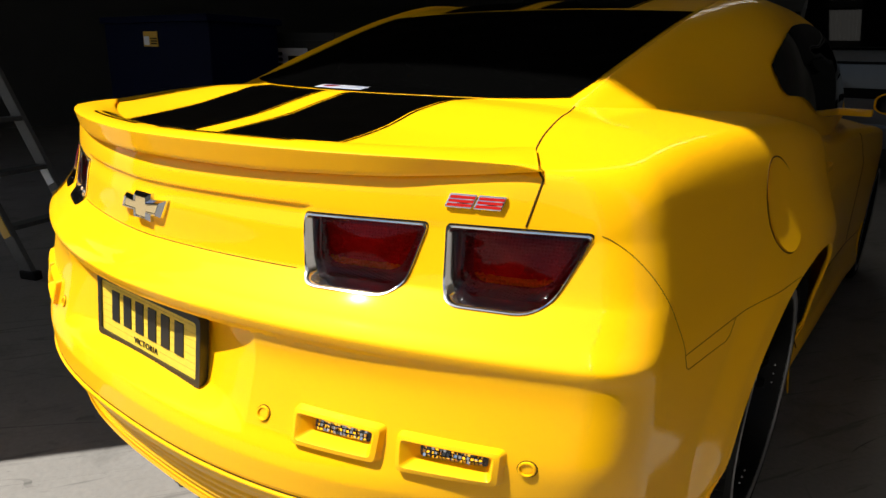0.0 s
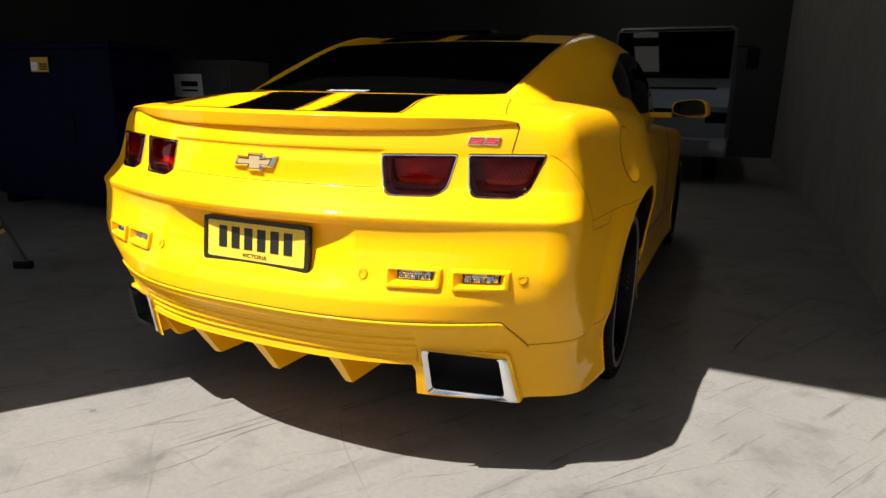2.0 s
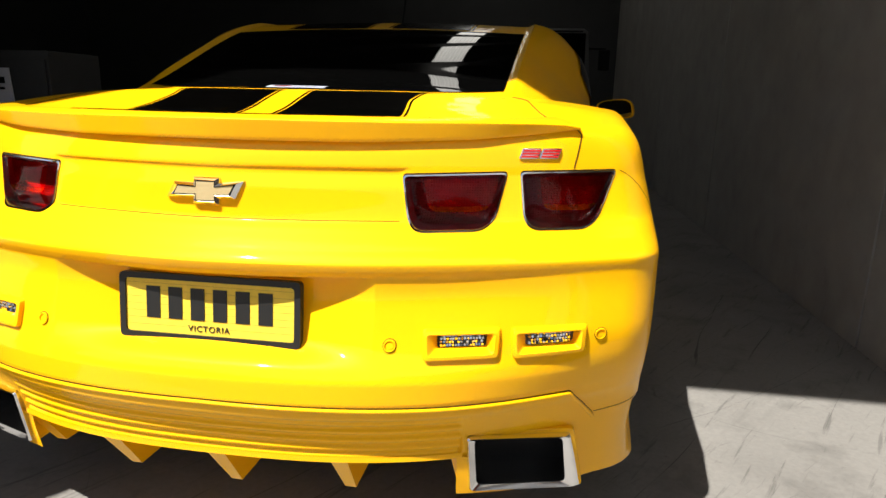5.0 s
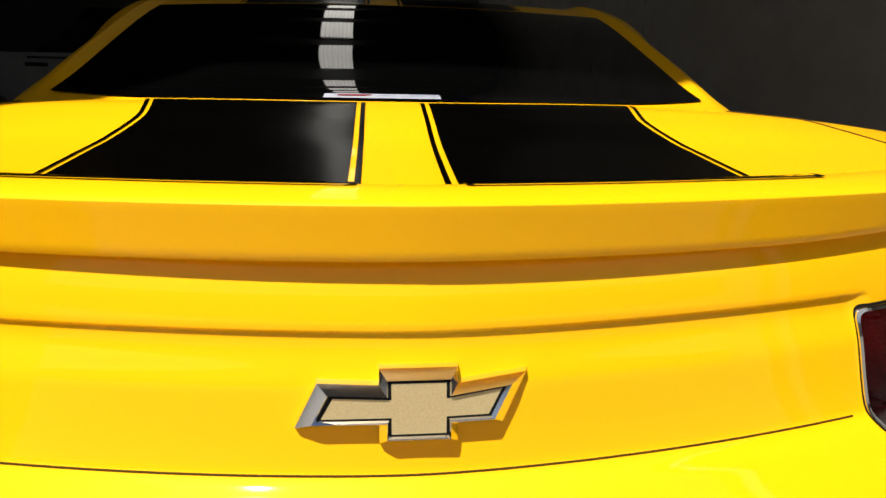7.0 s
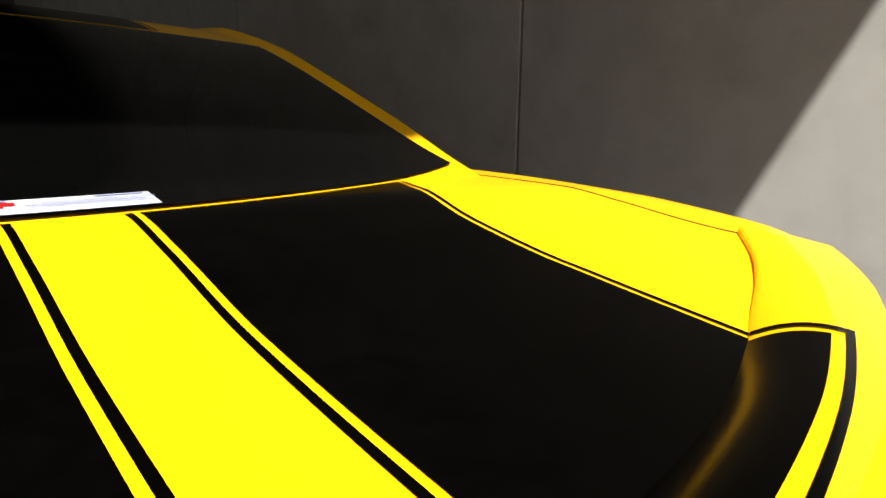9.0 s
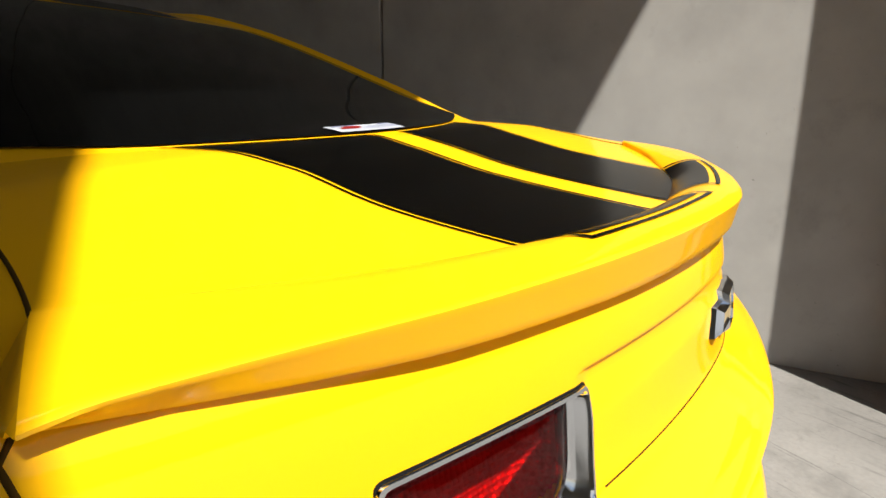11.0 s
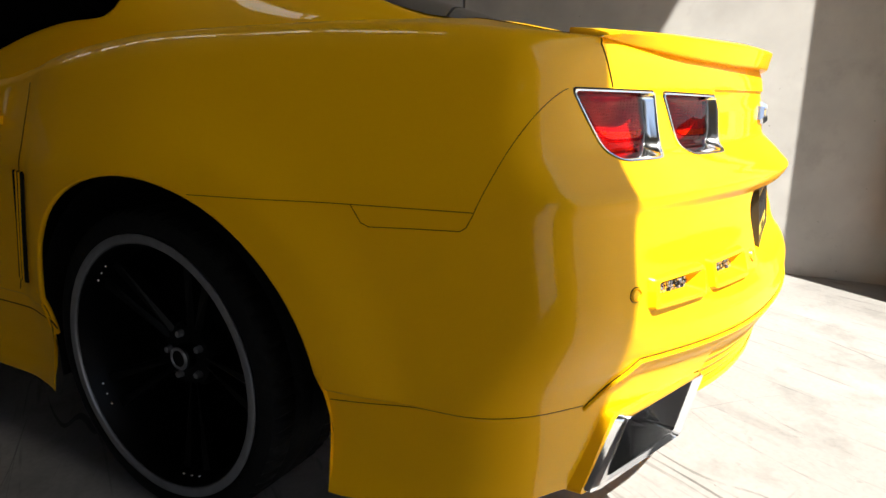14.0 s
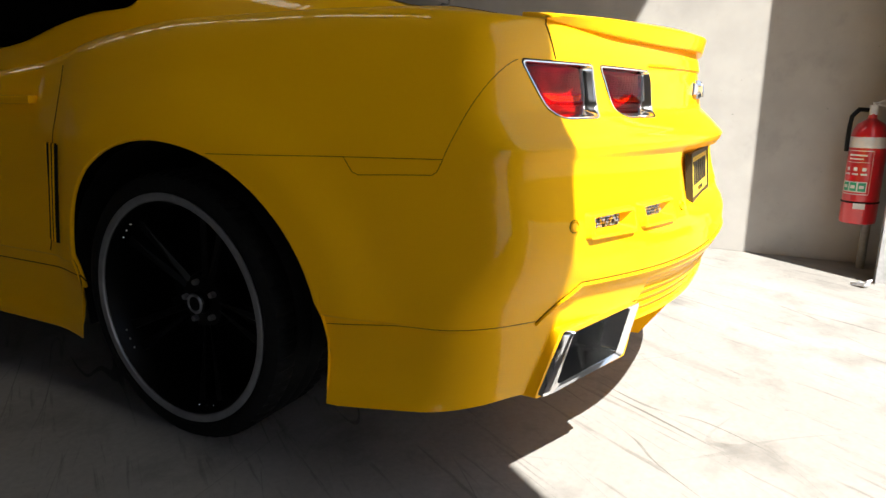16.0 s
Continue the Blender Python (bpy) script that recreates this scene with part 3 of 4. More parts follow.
# ---- spoiler and stripes ----
spoiler_edge_z = curve((0, 1.095), (.35, 1.094), (.6, 1.096), (.70, 1.094), (.73, 1.089))
spoiler_foot_z = curve((0, 1.055), (.28, 1.054), (.42, 1.058), (.52, 1.063), (.6, 1.070), (.65, 1.075), (.70, 1.081), (.73, 1.0845))
spoiler_front = curve((0, .172), (.2, .195), (.325, .228), (.382, .249), (.47, .280), (.567, .322), (.674, .382))


def spoiler_rear(x):
    return .083 + .332 * abs(x) ** 1.6 + .013 * float(step(.50, .73, abs(x)))


def spoiler_top(x, s):
    """A place on the spoiler's upper face; x is taken at the rear lip, s runs from its front edge to the lip."""
    a = abs(x)
    xf = a - .056 * float(step(.45, .73, a))
    yf, ye = float(spoiler_front(xf)), spoiler_rear(a)
    zf, ze = float(top_z(xf, yf)) + .001 + .009 * float(step(.25, .6, a)), float(spoiler_edge_z(a))
    swell = .016 - .013 * float(step(.2, .7, a))
    place = math.copysign(xf + (a - xf) * s, x)
    return place, yf + (ye - yf) * s, zf + (ze - zf) * s + swell * 4 * s * (1 - s)


def spoiler():
    verts, xs = [], np.concatenate([np.linspace(-.73, -.60, 14)[:-1], np.linspace(-.60, .60, 65), np.linspace(.60, .73, 14)[1:]])
    for x in xs:
        x0, ye, ze = spoiler_top(x, 1)
        foot = float(spoiler_foot_z(abs(x)))
        h = ze - foot
        p = spoiler_top(x, 0)
        sect = [(p[0], p[1] + .002, p[2] - .016), (p[0], p[1] + .001, p[2] - .002)]
        sect += [spoiler_top(x, t) for t in (.015, .06, .15, .25, .35, .45, .55, .65, .75, .85, .93, .975)]
        sect += [(x, ye + .0005, ze - .0012), (x, ye + .0008, ze - .0035)]
        sect += [(x, ye + .001 + .007 * t, ze - .0035 - (h - .0065) * t) for t in np.linspace(.2, 1, 6)]
        sect += [(x, ye + .010, foot - .0002), (x, ye + .022, foot - .001), (x, ye + .04, foot - .004)]
        verts += sect
    n = len(sect)
    f = grid_faces(len(xs), n)
    f += [tuple(range(n)), tuple(reversed(range((len(xs) - 1) * n, len(xs) * n)))]
    mesh_object("spoiler", verts, f, PAINT, car, "yellow ducktail boot spoiler", sharp=40)


spoiler()


def strip(name, place, us, vs, mat=None, label=""):
    """A thin film laid over a surface: place(u, v) gives its points."""
    verts = [place(u, v) for u in us for v in vs]
    return mesh_object(name, verts, grid_faces(len(us), len(vs)), mat or BLACK_VINYL, car, label, sharp=60)


stripe_edge = curve((.2, .328), (.3, .329), (.36, .328), (.43, .322), (.50, .316), (.56, .325), (.672, .358))
IN, PIN0, PIN1, SHIFT = .050, .038, .044, -.006


def deck_place(u, f):
    """abs(u) - 2: 0 to 1 across the broad stripe, below 0 the inner pinstripe, above 1 the outer one; its sign is the side."""
    side, a = (1 if u > 0 else -1), abs(u) - 2
    x = IN + .27 * max(0, min(1, a))
    for _ in range(6):
        y0, y1 = float(spoiler_front(x)) - .006, .600 + .545 * x * x
        y = y0 + (y1 - y0) * f
        xo = float(stripe_edge(y))
        x = IN + a * (xo - IN) if 0 <= a <= 1 else (IN + a if a < 0 else xo + (a - 1))
    x = side * x + SHIFT + .011 * max(0, min(1, (x - IN) / .3))
    return x, y, float(top_z(x, y)) + .0012


for side in (1, -1):
    for a, b in ((0, 1), (PIN0 - IN, PIN1 - IN), (1.006, 1.011)):
        us = (np.linspace(a, b, 24 if b - a > .1 else 2) + 2) * side
        strip("stripe" if b - a > .1 else "pinstripe", deck_place, us if side > 0 else us[::-1], np.linspace(0, 1, 40), label="black vinyl racing stripe" if b - a > .1 else "")
    for a, b in ((IN, .362), (PIN0, PIN1), (.369, .375)):
        xs = np.linspace(a, b, 24 if b - a > .1 else 2) * side + SHIFT
        strip("stripe" if b - a > .1 else "pinstripe", lambda x, f: (x, 1.47 + f * .9, cabin_height(x, 1.47 + f * .9) + .0015), xs if side > 0 else xs[::-1], np.linspace(0, 1, 16))

    def lifted(x, s):
        p = spoiler_top(x, s)
        return p[0], p[1], p[2] + .0012
    xs = np.linspace(IN, .328, 24) * side + SHIFT
    strip("stripe", lifted, xs if side > 0 else xs[::-1], np.linspace(.0, .55, 12), label="black vinyl stripe on the spoiler")
    for a, b, s0, s1 in ((.338, .345, .0, .70), (PIN0, .345, .645, .70), (PIN0, PIN1, .0, .70)):
        xs = np.linspace(a, b, 24 if b - a > .1 else 2) * side + SHIFT
        strip("pinstripe", lambda x, s: (lifted(x, s)[0], lifted(x, s)[1], lifted(x, s)[2] + .0004), xs if side > 0 else xs[::-1], np.linspace(s0, s1, 8))

# bright bare edge of the boot lid along the glass
skin_tube("lid_edge", [(x, .601 + .545 * x * x, float(top_z(x, .601 + .545 * x * x)) + .0008) for x in np.linspace(-.545, .545, 50)], .0012, PAINT, car)

# ---- emblem, badge and number plate ----
GOLD = material("gold_mesh", (0.70, 0.54, 0.28), 0.34, metal=0.5, vary=0.12, scale=700, fine=1500, bump=0.12)


def bow_tie(k):
    """Half-size outline of the cross-shaped emblem, shrunk by k."""
    w, h, a = .0275 - k, .0265 - k, .0145 - k
    return np.array([(-.070 + 1.3 * k, a + .002), (-w, a + .001), (-w, h), (w, h), (w, a + .001), (.077 - 2.2 * k, a + .006), (.060 - 1.3 * k, -a), (w, -a), (w, -h), (-w, -h), (-w, -a), (-.086 + 2.2 * k, -a - .001)])


emblem = new("emblem")
emblem.parent = car
off = np.array((-.002, .953))
skin_rings("emblem_rim", [(bow_tie(-.001) + off, .002), (bow_tie(0) + off, -.006), (bow_tie(.0055) + off, -.013), (bow_tie(.007) + off, -.010)], CHROME, emblem, sharp=20, label="chrome emblem rim")
skin_rings("emblem_line", [(bow_tie(.0068) + off, -.0098), (bow_tie(.0086) + off, -.0100)], DARK, emblem, label="thin black line inside the rim")
skin_rings("emblem_field", [(bow_tie(.0085) + off, -.0102)], GOLD, emblem, cap=True, label="gold textured emblem field")

RED = material("badge_red", (0.55, 0.012, 0.01), 0.25, coat=1.0)
badge = new("badge")
badge.parent = car
for k in range(2):
    x0 = .610 + k * .041
    for z0, dz in ((1.0270, .0), (1.0330, .002), (1.0390, .004)):
        box = [(x0 + dz, z0), (x0 + .035 + dz, z0), (x0 + .0365 + dz, z0 + .0042), (x0 + .0015 + dz, z0 + .0042)]
        skin_rings("red_bar", [(np.array(box), -.001), (np.array(box), -.006)], RED, badge, cap=True)
for k in range(2):
    x0 = .606 + k * .041
    frame_out = rounded([(x0, 1.0245), (x0 + .039, 1.0245), (x0 + .046, 1.0456), (x0 + .007, 1.0456)], .003)
    skin_rings("badge_rim", [(frame_out, .001), (frame_out, -.0035), (inset(frame_out, .002, .002, .0015, .0015), -.0045)], CHROME, badge, cap=True, label="chrome badge base")

PLATE_YELLOW = material("plate_yellow", (0.78, 0.56, 0.05), 0.35, vary=0.06, scale=40, bump=0.05)
PLATE_BLACK = material("plate_black", (0.012, 0.012, 0.012), 0.4)
plate = new("number_plate")
plate.parent = car
plate.matrix_basis = pose(0, .068, .7125, 90 - 6, 0, 0)


def flat_ring(out, inn, z0, z1, z2):
    verts = [(*p, z0) for p in out] + [(*p, z1) for p in out] + [(*p, z2) for p in inn] + [(*p, z0) for p in inn]
    return verts, grid_faces(4, len(out), closed=True)


out = rounded([(-.196, -.0685), (.196, -.0685), (.196, .0685), (-.196, .0685)], .012)
inn = rounded([(-.183, -.056), (.183, -.056), (.183, .056), (-.183, .056)], .009)
v, f = flat_ring(out, inn, -.012, .006, .006)
mesh_object("plate_frame", v, f, PLATE_BLACK, plate, "black plastic plate frame", sharp=30)
bm = box_bm((.37, .116, .004), (0, 0, 0))
part("plate_sheet", bm, PLATE_YELLOW, plate, "yellow pressed plate")
for k in range(6):
    part("character_bar", box_bm((.030, .066, .002), (-.122 + k * .0488, .008, .003), .0006), PLATE_BLACK, plate)
for k in range(7):
    part("plate_line", box_bm((.362, .0007, .0004), (0, -.04 + k * .0145, .0022)), material("plate_line", (0.45, 0.30, 0.03), 0.5) if k == 0 else bpy.data.materials["plate_line"], plate)


def lettering(text, size, mat, parent, m, depth=.0006):
    cu = bpy.data.curves.new("lettering", "FONT")
    cu.body, cu.size, cu.extrude, cu.align_x, cu.align_y = text, size, depth, "CENTER", "CENTER"
    cu.space_character = 1.15
    ob = new("lettering_line", cu)
    me = bpy.data.meshes.new_from_object(ob)
    bpy.data.objects.remove(ob)
    me.materials.clear()
    me.materials.append(mat)
    made = new("lettering", me)
    made.parent = parent
    made.matrix_basis = m
    return made


lettering("VICTORIA", .018, PLATE_BLACK, plate, pose(0, -.043, .0032))

# ---- reversing lamps, parking sensors ----
LAMP_DARK = material("dark_lamp", (0.03, 0.03, 0.03), 0.12, coat=1.0, vary=0.8, scale=300, fine=500, bump=0.6)
for side in (1, -1):
    for x0, x1, z1 in REVERSING:
        lamp = new("reversing_light")
        lamp.parent = car
        o = reversing_outline(x0, x1, z1)
        i1 = inset(o, .012, .012, .009, .010)
        i2 = inset(o, .024, .026, .0105, .018)
        skin_rings("surround", [(inset(o, -.003, -.003, -.003, -.003), .002), (inset(o, .001, .001, .001, .001), -.011), (inset(o, .008, .008, .006, .008), -.013), (i1, -.010), (i2, .013)], PAINT, lamp, side, sharp=28)
        skin_rings("lamp_glass", [(i2, .0125)], LAMP_DARK, lamp, side, cap=True, label="dark glossy reversing lamp")
        w = i2[:, 0].max() - i2[:, 0].min()
        zm, zh = (i2[:, 1].max() + i2[:, 1].min()) / 2, i2[:, 1].max() - i2[:, 1].min()
        rng, bm = random.Random(int(x0 * 1000) + side), bmesh.new()
        for k in range(15):
            for row in range(4):
                fx = i2[:, 0].min() + w * (.09 + .058 * k + .01 * (row % 2))
                zz = zm + zh * (.33 - .22 * row)
                tilt = Matrix.Rotation(rng.uniform(-.5, .35), 4, "X") @ Matrix.Rotation(rng.uniform(-.5, .5), 4, "Z")
                box_bm((w * .046, .002, zh * .17), (side * fx, float(surface_y(fx, zz)) + .0095, zz), bm=bm, turn=tilt)
        part("lamp_reflector", bm, CHROME, lamp, "silvered reflector facets")
    for sx, sz in ((.378, .667), (.795, .671)):
        ring = np.array([(sx + .013 * math.cos(a), sz + .013 * math.sin(a)) for a in np.linspace(0, 2 * np.pi, 25)[:-1]])
        c = ring.mean(0)
        sensor = new("parking_sensor")
        sensor.parent = car
        skin_rings("sensor_seam", [(c + (ring - c) * 1.05, .0005), (c + (ring - c) * 1.04, -.0012), (c + (ring - c) * .90, -.0012)], GAP, sensor, side)
        skin_rings("sensor_rim", [(c + (ring - c) * .95, -.001), (c + (ring - c) * .88, -.004), (c + (ring - c) * .72, -.004), (c + (ring - c) * .66, .0)], PAINT, sensor, side)
        skin_rings("sensor_eye", [(c + (ring - c) * .60, .0), (c + (ring - c) * .55, -.0015)], PAINT, sensor, side, cap=True)

# ---- exhausts and diffuser ----
def exhaust(side):
    tip = new("exhaust_tip")
    tip.parent = car
    corners = EXHAUST
    holes = [(.545, .137, .441), (.733, .219, .421), (.748, .274, .293), (.551, .165, .315)]

    def loop(c, lift, back, r):
        xz = rounded([(p[0], p[2]) for p in c], r)
        a, b, d = [np.array(p) for p in (c[0], c[1], c[3])]
        n = np.cross(b - a, d - a)
        y = a[1] - (n[0] * (xz[:, 0] - a[0]) + n[2] * (xz[:, 1] - a[2])) / n[1]
        return [(side * p[0], yy + back, p[1]) for p, yy in zip(xz, y)]
    n = 24
    rings = [loop(corners, 0, .05, .012), loop(corners, 0, -.008, .012)]
    mid = [tuple(np.array(h) * .25 + np.array(c) * .75) for c, h in zip(corners, holes)]
    rings += [loop(mid, 0, -.014, .012), loop(holes, 0, -.004, .015), loop(holes, 0, .10, .015)]
    f = grid_faces(len(rings), n, closed=True)
    if side > 0:
        f = [tuple(reversed(q)) for q in f]
    mesh_object("tip_frame", [p for r in rings for p in r], f, CHROME, tip, "polished steel exhaust finisher", sharp=30)
    mesh_object("tip_pipe", loop(holes, 0, .098, .015), [tuple(range(n))], DARK, tip)
    out = [tuple(np.array(c) + np.array(d)) for c, d in zip(corners, ((-.006, -.003, .007), (.007, .004, .007), (.007, .005, -.006), (-.006, -.003, -.006)))]
    rings = [loop(out, 0, .06, .014), loop(out, 0, .004, .014), loop(corners, 0, .004, .012), loop(corners, 0, .06, .012)]
    f = grid_faces(4, n, closed=True)
    mesh_object("tip_surround", [p for r in rings for p in r], f if side < 0 else [tuple(reversed(q)) for q in f], PAINT, tip, sharp=30)


for side in (1, -1):
    exhaust(side)

for x in (-.515, -.265, 0, .265, .515):
    # an upright blade under the valance, its rear edge sloping down and forwards
    y0, w = .056 + .33 * abs(x) ** 2.2 - .004 * float(step(.45, .05, abs(x))), .013
    side = [(y0, .398), (y0 + .088, .276), (y0 + .42, .262), (y0 + .42, .38)]
    v = [(x + sx * w * (1 if k % 3 else 1.5), y, z) for sx in (-1, 1) for k, (y, z) in enumerate(side)]
    mesh_object("diffuser_fin", v, [(0, 1, 2, 3), (7, 6, 5, 4), (0, 4, 5, 1), (1, 5, 6, 2), (2, 6, 7, 3)], PAINT, car, smooth=False)
xs = np.linspace(-.52, .52, 41)
under = [(x, float(surface_y(abs(x), .40)) + d, z) for x in xs for d, z in ((-.004, .408), (-.004, .396), (.02, .390), (.25, .375), (.8, .30))]
mesh_object("valance_floor", under, [tuple(reversed(f)) for f in grid_faces(41, 5)], PAINT, car)
part("underbody", box_bm((1.5, 4.2, .05), (0, 2.55, .28)), DARK, car)
for side in (1, -1):
    for cy in (ARCH_Y, FRONT_Y):
        th = np.linspace(-.25, np.pi + .25, 25)
        v = [(side * x, cy + (ARCH_R - .002) * math.cos(a), max(.12, ARCH_Z + (ARCH_H - .002) * math.sin(a))) for a in th for x in (.955, .60)]
        v = [(min(abs(p[0]), float(flank_x(p[1], max(p[2], .3))) - .003) * side, p[1], p[2]) for p in v]
        mesh_object("wheel_arch_liner", v, grid_faces(25, 2), DARK, car)
        part("wheel_well", box_bm((.02, .95, .8), (side * .60, cy, .5)), DARK, car)
        # rolled lip of the arch
        th = np.linspace(0, np.pi, 41)
        pts = [(float(flank_x(cy + ARCH_R * math.cos(a), ARCH_Z + ARCH_H * math.sin(a))) - .006, cy + ARCH_R * math.cos(a), ARCH_Z + ARCH_H * math.sin(a)) for a in th]
        skin_tube("arch_lip", pts, .007, PAINT, car, side)

# ---- wheels ----
RIM_BLACK = material("rim_satin_black", (0.0016, 0.0016, 0.0018), 0.4, spec=0.14)
RIM_LIP = material("rim_lip", (0.24, 0.24, 0.25), 0.42, metal=0.6, vary=0.1, scale=20)


def lathe(profile, n=96):
    """Turns (radius, out) pairs about the x axis."""
    verts = [(out, r * math.cos(a), r * math.sin(a)) for r, out in profile for a in np.linspace(0, 2 * np.pi, n + 1)[:-1]]
    return verts, grid_faces(len(profile), n, closed=True)


def wheel(side, y):
    hub = new("wheel")
    hub.parent = car
    hub.matrix_basis = Matrix.Translation((side * .828, y, .366)) @ Matrix.Rotation(0 if side > 0 else math.pi, 4, "Z") @ Matrix.Diagonal((1, 1.035, 1.035, 1))
    tread = []
    for k, x in enumerate(np.linspace(-.115, .095, 15)):
        tread += [(.364 - (.006 if k % 4 == 3 else 0), x)]
    v, f = lathe([(.30, -.125), (.345, -.13)] + tread + [(.361, .105), (.354, .114), (.338, .121), (.322, .122), (.312, .118), (.305, .112)], 240)
    # cross grooves cut the shoulders of the tread into blocks
    v = [(x, yy * k, zz * k) for i, (x, yy, zz) in enumerate(v)
         for k in ((1 - .018 if math.hypot(yy, zz) > .356 and abs(x) > .055 and i % 4 == 0 else 1),)]
    mesh_object("tyre", v, f, RUBBER, hub, "black low-profile tyre", sharp=25)
    v, f = lathe([(.306, .112), (.311, .118), (.311, .121), (.306, .123), (.292, .121), (.288, .116)])
    mesh_object("rim_lip", v, f, RIM_LIP, hub, "grey machined rim lip", sharp=30)
    v, f = lathe([(.289, .118), (.280, .095), (.272, .06), (.268, .0), (.265, -.10), (.10, -.11), (.0, -.11)])
    mesh_object("rim_barrel", v, f, RIM_BLACK, hub, "black dished rim")
    v, f = lathe([(.0, .052), (.025, .052), (.032, .046), (.034, .030), (.075, .024), (.082, .010), (.082, -.03)], 40)
    mesh_object("hub_cap", v, f, RIM_BLACK, hub)
    v, f = lathe([(.020, .0525), (.022, .055), (.026, .055), (.029, .051)], 32)
    mesh_object("hub_ring", v, f, RIM_LIP, hub)
    for k in range(5):
        a = 2 * np.pi * k / 5 + .5
        bm = bmesh.new()
        bmesh.ops.create_cone(bm, cap_ends=True, segments=6, radius1=.010, radius2=.008, depth=.02,
                              matrix=Matrix.Translation((.032, .056 * math.cos(a), .056 * math.sin(a))) @ Matrix.Rotation(math.pi / 2, 4, "Y"))
        part("lug_nut", bm, RIM_LIP, hub)
        for d in (-.13, .13):
            b0, b1 = a + .63 + d * 1.2, a + .63 + d
            p = [(.02, .07, b0 - .10), (.03, .07, b0 + .10), (.07, .272, b1 + .045), (.07, .272, b1 - .045)]
            top = [(x, r * math.cos(t), r * math.sin(t)) for x, r, t in p]
            low = [(x - .03, yy, zz) for x, yy, zz in top]
            mesh_object("spoke", top + low, [(3, 2, 1, 0), (4, 5, 6, 7), (0, 1, 5, 4), (1, 2, 6, 5), (2, 3, 7, 6), (3, 0, 4, 7)], RIM_BLACK, hub, smooth=False)
        for d in (-.10, 0, .10):
            bm = bmesh.new()
            bmesh.ops.create_uvsphere(bm, u_segments=8, v_segments=6, radius=.0038, matrix=Matrix.Translation((.088, .2775 * math.cos(a + .63 + d), .2775 * math.sin(a + .63 + d))))
            part("rivet", bm, CHROME, hub, smooth=True)


for side in (1, -1):
    for y in (1.26, FRONT_Y):
        wheel(side, y)

# ---- mirrors, handles, vents, aerial, window label ----
for side in (1, -1):
    mirror = new("door_mirror")
    mirror.parent = car
    def mirror_outline(k, n=40):
        """Outline of the mirror: squarish, deeper towards the outer end, which slopes."""
        q = 2 * math.pi * k / n
        u = math.copysign(abs(math.cos(q)) ** .62, math.cos(q))
        w = math.copysign(abs(math.sin(q)) ** .62, math.sin(q))
        return u - .12 * w * (u > 0), w * (.86 + .16 * u)
    turn = Matrix.Translation((side * 1.045, 2.607, 1.118)) @ Matrix.Rotation(side * -.30, 4, "Z")
    rings = [(.0, .93), (.0, 1.0), (.03, 1.03), (.075, .96), (.115, .72), (.135, .30)]
    v = [turn @ Vector((side * .100 * r * mirror_outline(k)[0], d, .056 * r * mirror_outline(k)[1])) for d, r in rings for k in range(40)]
    f = grid_faces(len(rings), 40, closed=True) + [tuple(range((len(rings) - 1) * 40, len(rings) * 40))]
    mesh_object("mirror_shell", v, f if side < 0 else [tuple(reversed(q)) for q in f], PAINT, mirror)
    v = [turn @ Vector((side * .100 * .94 * mirror_outline(k)[0], .004, .056 * .94 * mirror_outline(k)[1])) for k in range(40)]
    mesh_object("mirror_glass", v, [tuple(range(40))], MIRROR, mirror, "silvered mirror glass", smooth=False)
    part("mirror_arm", box_bm((.14, .05, .03), (side * .88, 2.70, 1.075), .01), PAINT, mirror)
    part("door_handle", box_bm((.03, .17, .026), (side * (float(flank_x(1.95, .93)) + .012), 1.95, .925), .008), PAINT, car)
    for k in range(3):
        # a slanted gill: a dark slot with a painted lip in front of it
        pts = [on_flank(1.70 + .032 * k + .075 * t, .80 - .30 * t) for t in np.linspace(0, 1, 12)]
        skin_tube("side_vent", [(p[0] + .001, p[1], p[2]) for p in pts], .0085, DARK, car, side)
        skin_tube("vent_lip", [(p[0] + .002, p[1] + .013, p[2]) for p in pts], .0055, PAINT, car, side)
aerial = new("aerial")
aerial.parent = car
bm = bmesh.new()
bmesh.ops.create_uvsphere(bm, u_segments=16, v_segments=10, radius=1, matrix=Matrix.Translation((.03, 1.74, 1.436)) @ Matrix.Diagonal((.035, .06, .026, 1)))
part("aerial_base", bm, DARK, aerial, smooth=True)
skin_tube("aerial_mast", [(.03, 1.74, 1.45), (.035, 1.80, 1.62)], .004, DARK, aerial)

LABEL_WHITE = material("label_white", (0.75, 0.76, 0.8), 0.5, vary=0.04, scale=30)
LABEL_BLUE = material("label_blue", (0.20, 0.22, 0.36), 0.5)


def glass_place(x, f, lift=.002):
    y = .608 + .545 * x * x + f * .115
    return x, y, cabin_height(x, y) + .0035 + lift


WINDOW_LABEL = material("window_label_film", (0.40, 0.42, 0.47), 0.45, vary=0.06, scale=60)
strip("window_label", lambda x, f: glass_place(x, f), np.linspace(-.104, .064, 16), np.linspace(-.03, .28, 5), WINDOW_LABEL, "white dealer label at the foot of the rear glass")
for x0, x1, f0, f1, mat in ((-.084, -.044, .09, .17, RED), (-.072, -.036, .13, .20, RED), (-.03, .056, .11, .122, LABEL_BLUE), (-.03, .06, .07, .079, LABEL_BLUE), (-.02, .066, .16, .170, LABEL_BLUE), (.02, .058, .225, .25, LABEL_BLUE), (-.092, -.04, .222, .25, LABEL_BLUE)):
    strip("label_bar", lambda x, f: glass_place(x, f, .0028), np.linspace(x0, x1, 8), np.linspace(f0, f1, 2), mat)

